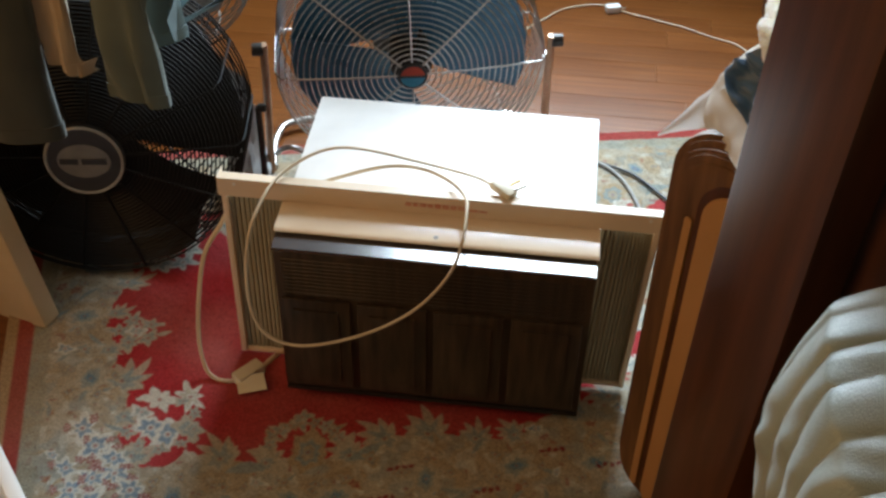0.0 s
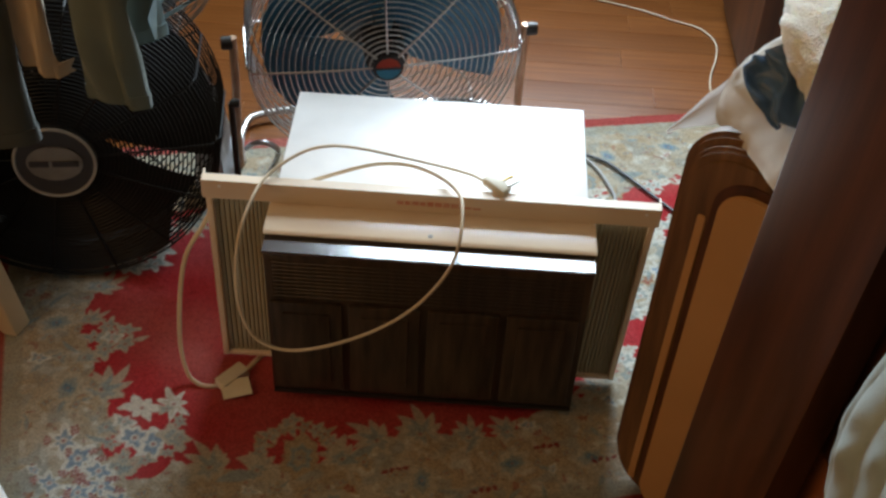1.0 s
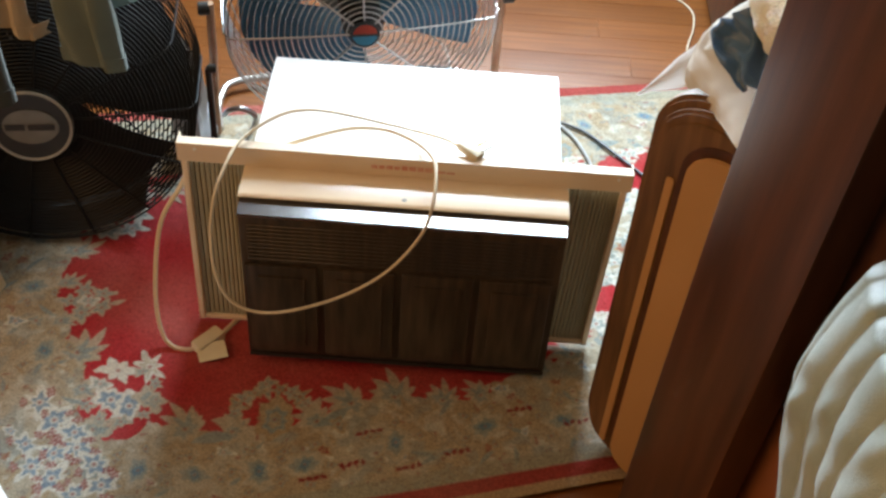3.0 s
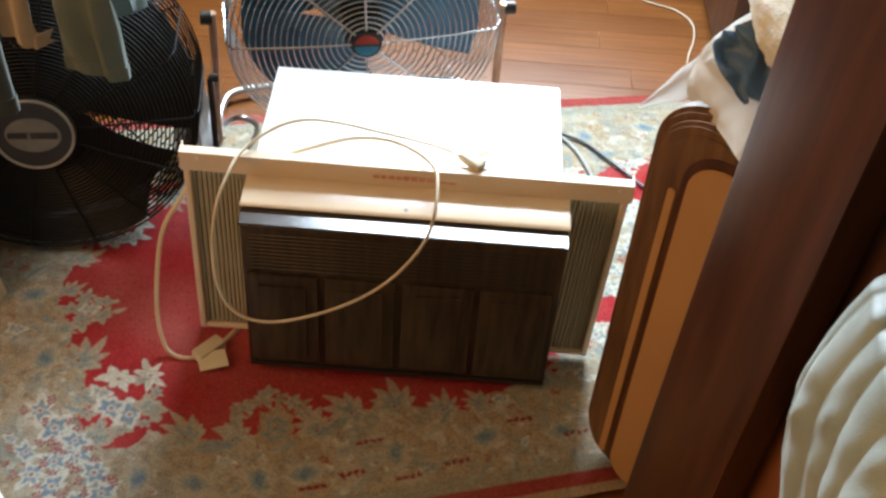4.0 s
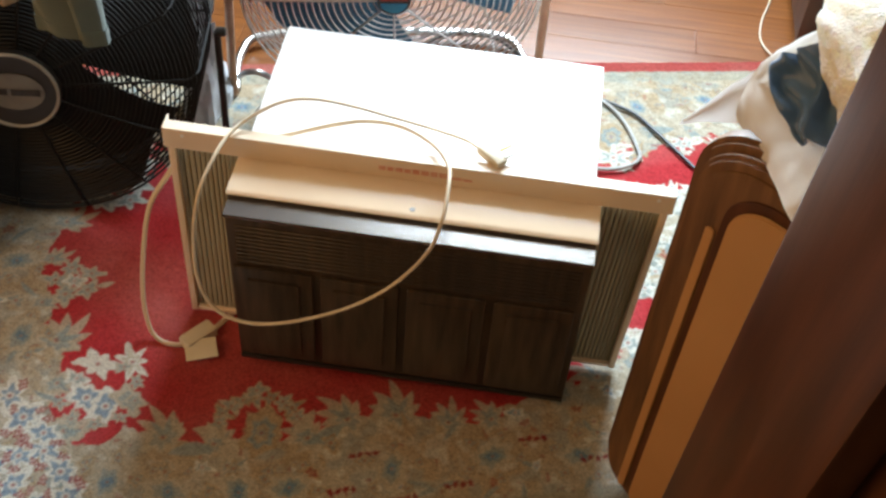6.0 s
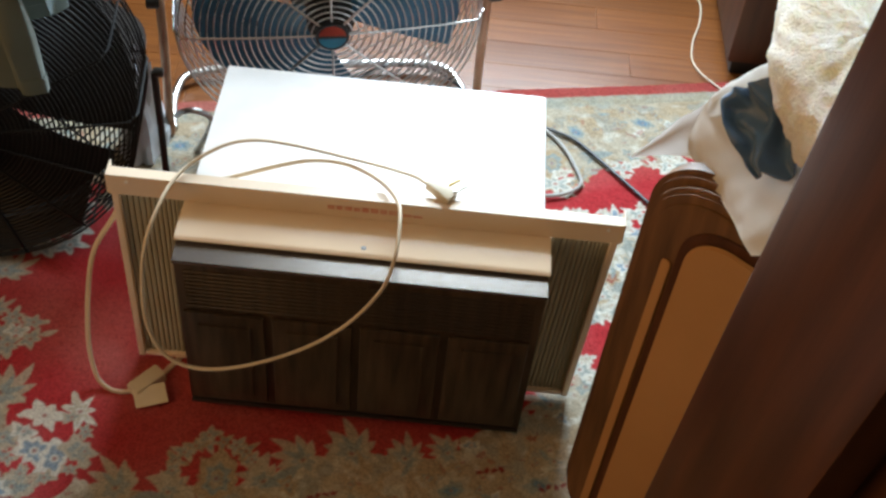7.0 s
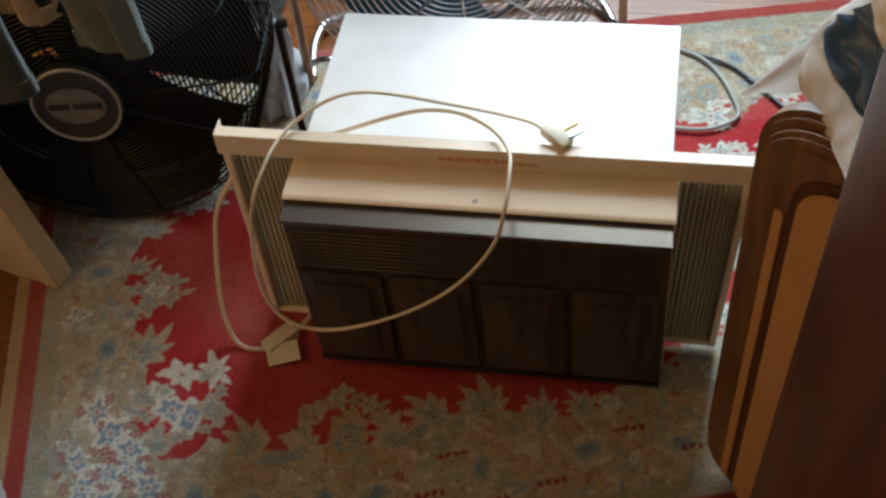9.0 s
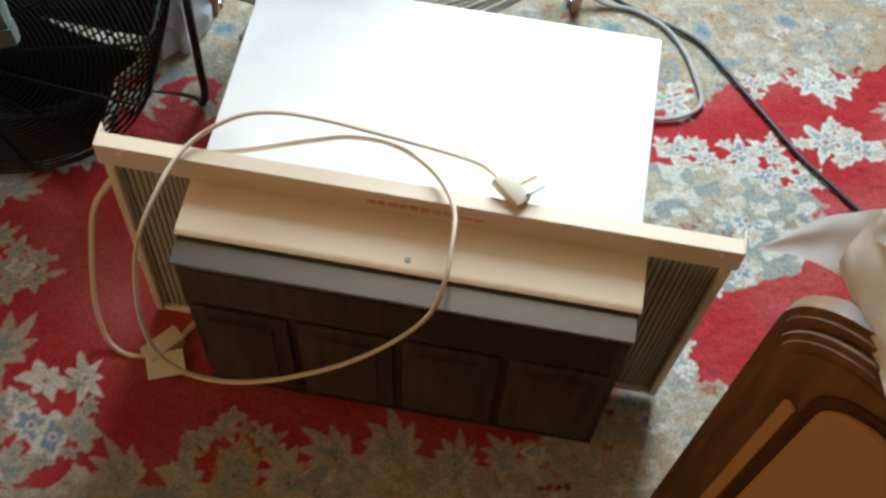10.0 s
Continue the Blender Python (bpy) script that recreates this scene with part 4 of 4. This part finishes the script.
NAVY = (((0.352, -0.255, 0.852), (0.380, -0.262, 0.880), (0.418, -0.268, 0.912)),
        ((0.356, -0.290, 0.838), (0.396, -0.305, 0.862), (0.43, -0.305, 0.892)),
        ((0.374, -0.330, 0.826), (0.405, -0.345, 0.842), (0.45, -0.34, 0.862)),
        ((0.398, -0.372, 0.818), (0.44, -0.38, 0.828), (0.475, -0.37, 0.842)))


def navy_fn(u, v):
    w = 0.10 * noise.noise((u * 4, 2.0, 0.5))
    p = patch(NAVY, min(1, 0.06 + 0.9 * u), min(1, max(0, 0.04 + (0.72 + w) * v + 0.10 * u * (1 - v))))
    ridge = 0.012 * abs(math.sin(u * 7 + v * 3 + 2 * noise.noise((u * 3, v * 3, 4)))) ** 2
    return crease(p, 14, 0.009, 11.0) + Vector((-0.7, -0.4, 0.6)) * ridge + Vector((0.020, 0.080, 0.030))


tagged(part("blue_garment", sheet(navy_fn, 40, 44, 0.003), M_NAVY), "dark blue satin garment bunched on the shirt", "clothing")


def fleece_fn(u, v):
    a, b = u * 6.28319, (v - 0.5) * math.pi * 0.98
    n_ = 1 + 0.16 * noise.noise((math.cos(a) * 1.6, math.sin(a) * 1.6, v * 4)) + 0.07 * noise.noise((math.cos(a) * 7, math.sin(a) * 7, v * 16)) + 0.03 * noise.noise((math.cos(a) * 22, math.sin(a) * 22, v * 44))
    return Vector((0.478 + 0.078 * n_ * math.cos(a) * math.cos(b), -0.235 + 0.175 * n_ * math.sin(a) * math.cos(b), 0.955 + 0.065 * n_ * math.sin(b)))


drape("fleece_blanket", "rolled cream fleece blanket on top of the clothes", "blanket", fleece_fn, 120, 60, 0, M_FLEECE)
bed = thing("bed", "high bed with a pale mattress under the quilt", "bed")
part("bed_base", box(0.62, 1.30, -1.9, -0.95, 0.0, 0.62, 0.01), M_MAHOG, bed)
part("mattress", box(0.61, 1.31, -1.91, -0.94, 0.6205, 1.10, 0.04, 4), M_QUILT, bed)
# dark cabinet by the far wall
cabt = thing("cabinet", "dark wooden cabinet standing on the bare floor", "cabinet")
part("body", box(0.700, 1.30, 1.035, 1.50, 0.04, 0.85, 0.006), M_MAHOG, cabt)
part("plinth", box(0.715, 1.28, 1.05, 1.49, 0.0, 0.0395, 0.003), M_BLACK, cabt)
# ---- left ----
bo = thing("painted_board", "cream painted wooden board end standing on the rug edge", "board", Matrix.Translation((-0.758, 0.103, 0.010)) @ Matrix.Rotation(radians(-17), 4, "Z") @ Matrix.Rotation(radians(-13), 4, "Y"))
part("edge_strip", box(-0.035, 0.0, 0.0, 0.045, 0.0, 0.62, 0.007), M_CREAMWOOD, bo)
part("face_panel", box(-0.35, -0.0355, 0.003, 0.042, 0.0, 0.61, 0.004), M_CREAMWOOD, bo)
# clothes hanging over the fan
def sleeve(name, label, tip, top, w0, w1, mt, seed, lip=0.0):
    tip, top = Vector(tip), Vector(top)
    ax = (top - tip)
    def fn(u, v):
        a = u * 6.28319
        w = w0 + (w1 - w0) * v
        p = tip + ax * v + Vector((w * math.cos(a), 0.35 * w * math.sin(a), 0))
        n_ = 0.012 * noise.noise((math.cos(a) * 1.5 + seed, math.sin(a) * 1.5, v * 4))
        return p + Vector((n_, n_, lip * math.cos(a) * (1 - v)))
    def hem(u, v):
        a = u * 6.28319
        p = fn(u, 0.035 * v)
        out = Vector((math.cos(a), 0.35 * math.sin(a), 0)) * 0.0025
        return p + out
    ob = thing(name, label, "clothing")
    part("cloth_body", sheet(fn, 32, 24, 0.002), mt, ob)
    part("hem", sheet(hem, 32, 2, 0.0012), mt, ob)
    return ob
sleeve("hanging_sleeve", "sage green cotton sleeve hanging down in front of the fan", (-0.497, 0.12, 0.55), (-0.57, 0.14, 1.25), 0.042, 0.06, M_GREEN, 1, -0.01)
sleeve("hanging_sleeve", "aqua cotton sleeve hanging behind the green one", (-0.47, 0.19, 0.62), (-0.50, 0.2, 1.25), 0.03, 0.05, M_AQUA, 5, 0.01)
sleeve("hanging_sleeve", "beige cotton sleeve hanging in front of the fan", (-0.612, 0.113, 0.605), (-0.65, 0.12, 1.25), 0.024, 0.05, M_BEIGE, 9, -0.012)
sleeve("hanging_shirt", "dark olive cotton shirt hanging from above", (-0.715, 0.10, 0.475), (-0.76, 0.10, 1.3), 0.075, 0.11, M_OLIVE, 13)

rod = thing("garment_rod", "wooden rod on the wall from which the clothes hang", "rod")
part("pole", tube(bmesh.new(), [(-1.752, 0.14, 1.27), (-0.42, 0.14, 1.27)], 0.014, 12), M_WALNUT, rod)
# ---- small things ----
def cable(name, label, pts, r, mt):
    return tagged(part(name, tube(bmesh.new(), smooth_path(pts, 8), r, 8), mt), label, "cable")


cable("black_cable", "black power cable lying across the rug", [(-0.12, 0.76, 0.06), (-0.06, 0.80, 0.10), (0.0, 0.82, 0.11), (0.07, 0.825, 0.10), (0.15, 0.815, 0.05), (0.23, 0.808, 0.018), (0.29, 0.785, 0.016), (0.359, 0.755, 0.016), (0.409, 0.704, 0.016), (0.477, 0.623, 0.016), (0.543, 0.545, 0.016), (0.606, 0.487, 0.016), (0.72, 0.38, 0.016), (0.86, 0.29, 0.016)], 0.0036, M_BLKCORD)
cable("grey_cable", "grey flat cable coiled on the rug", [(0.10, 0.80, 0.06), (0.20, 0.80, 0.02), (0.255, 0.797, 0.016), (0.305, 0.772, 0.016), (0.342, 0.726, 0.016), (0.366, 0.67, 0.016), (0.377, 0.619, 0.016), (0.345, 0.587, 0.016), (0.30, 0.575, 0.016), (0.24, 0.58, 0.016)], 0.004, M_GREYCORD)
cable("white_cable", "thin white cable running over the bare wooden floor", [(0.08, 1.36, 0.004), (0.123, 1.42, 0.004), (0.181, 1.489, 0.004), (0.272, 1.525, 0.004), (0.364, 1.487, 0.004), (0.484, 1.445, 0.004), (0.57, 1.40, 0.004), (0.635, 1.37, 0.004), (0.670, 1.31, 0.004), (0.665, 1.23, 0.004), (0.641, 1.14, 0.004), (0.639, 1.057, 0.006), (0.684, 0.975, 0.014), (0.75, 0.92, 0.014)], 0.0019, M_CORD)
ws = thing("wall_plug", "small white plug lying on the wooden floor", "plug", Matrix.Translation((0.31, 1.50, 0.0)) @ Matrix.Rotation(radians(20), 4, "Z"))
part("body", box(-0.02, 0.02, -0.012, 0.012, 0.0, 0.02, 0.004), M_BASKET, ws)
part("prong", box(0.02, 0.036, -0.006, -0.004, 0.007, 0.013), M_NICKEL, ws)


def bag_fn(u, v):
    a, b = u * 6.28319, v * math.pi / 2
    n_ = 1 + 0.35 * noise.noise((math.cos(a) * 2, math.sin(a) * 2, v * 4)) + 0.15 * noise.noise((math.cos(a) * 7, math.sin(a) * 7, v * 11))
    return Vector((-0.482 + 0.042 * n_ * math.cos(a) * math.cos(b), 0.61 + 0.06 * n_ * math.sin(a) * math.cos(b), 0.006 + 0.23 * n_ * v))


tagged(part("plastic_bag", sheet(bag_fn, 28, 18, 0.0008), M_BAG), "crumpled translucent white plastic bag between the fans", "bag")


def basket():
    b = thing("laundry_basket", "white slotted plastic laundry basket on the floor", "basket", Matrix.Translation((-0.725, -0.55, 0.0)) @ Matrix.Rotation(radians(39.5), 4, "Z"))
    part("base", box(-0.17, 0.17, -0.22, 0.22, 0.0, 0.02, 0.006), M_BASKET, b)
    for sx in (-1, 1):
        part("rim", box(sx * 0.19 - 0.012, sx * 0.19 + 0.012, -0.25, 0.25, 0.235, 0.26, 0.005), M_BASKET, b)
        part("rim", box(-0.177, 0.177, sx * 0.238 - 0.012, sx * 0.238 + 0.012, 0.235, 0.26, 0.005), M_BASKET, b)
    slat = box(-0.003, 0.003, -0.006, 0.006, 0.0205, 0.2345, 0.0015, 1)
    first = part("slat", slat, M_BASKET, b)
    first.location = (0.188, -0.22, 0)
    for sx in (-1, 1):
        for k in range(23):
            if sx == 1 and k == 0:
                continue
            o = bpy.data.objects.new("slat", first.data)
            scene.collection.objects.link(o)
            o.parent = b
            o.location = (sx * 0.188, -0.22 + k * 0.02, 0)
        for k in range(17):
            o = bpy.data.objects.new("slat", first.data)
            scene.collection.objects.link(o)
            o.parent = b
            o.matrix_basis = Matrix.Translation((-0.16 + k * 0.02, sx * 0.236, 0)) @ Matrix.Rotation(radians(90), 4, "Z")


basket()
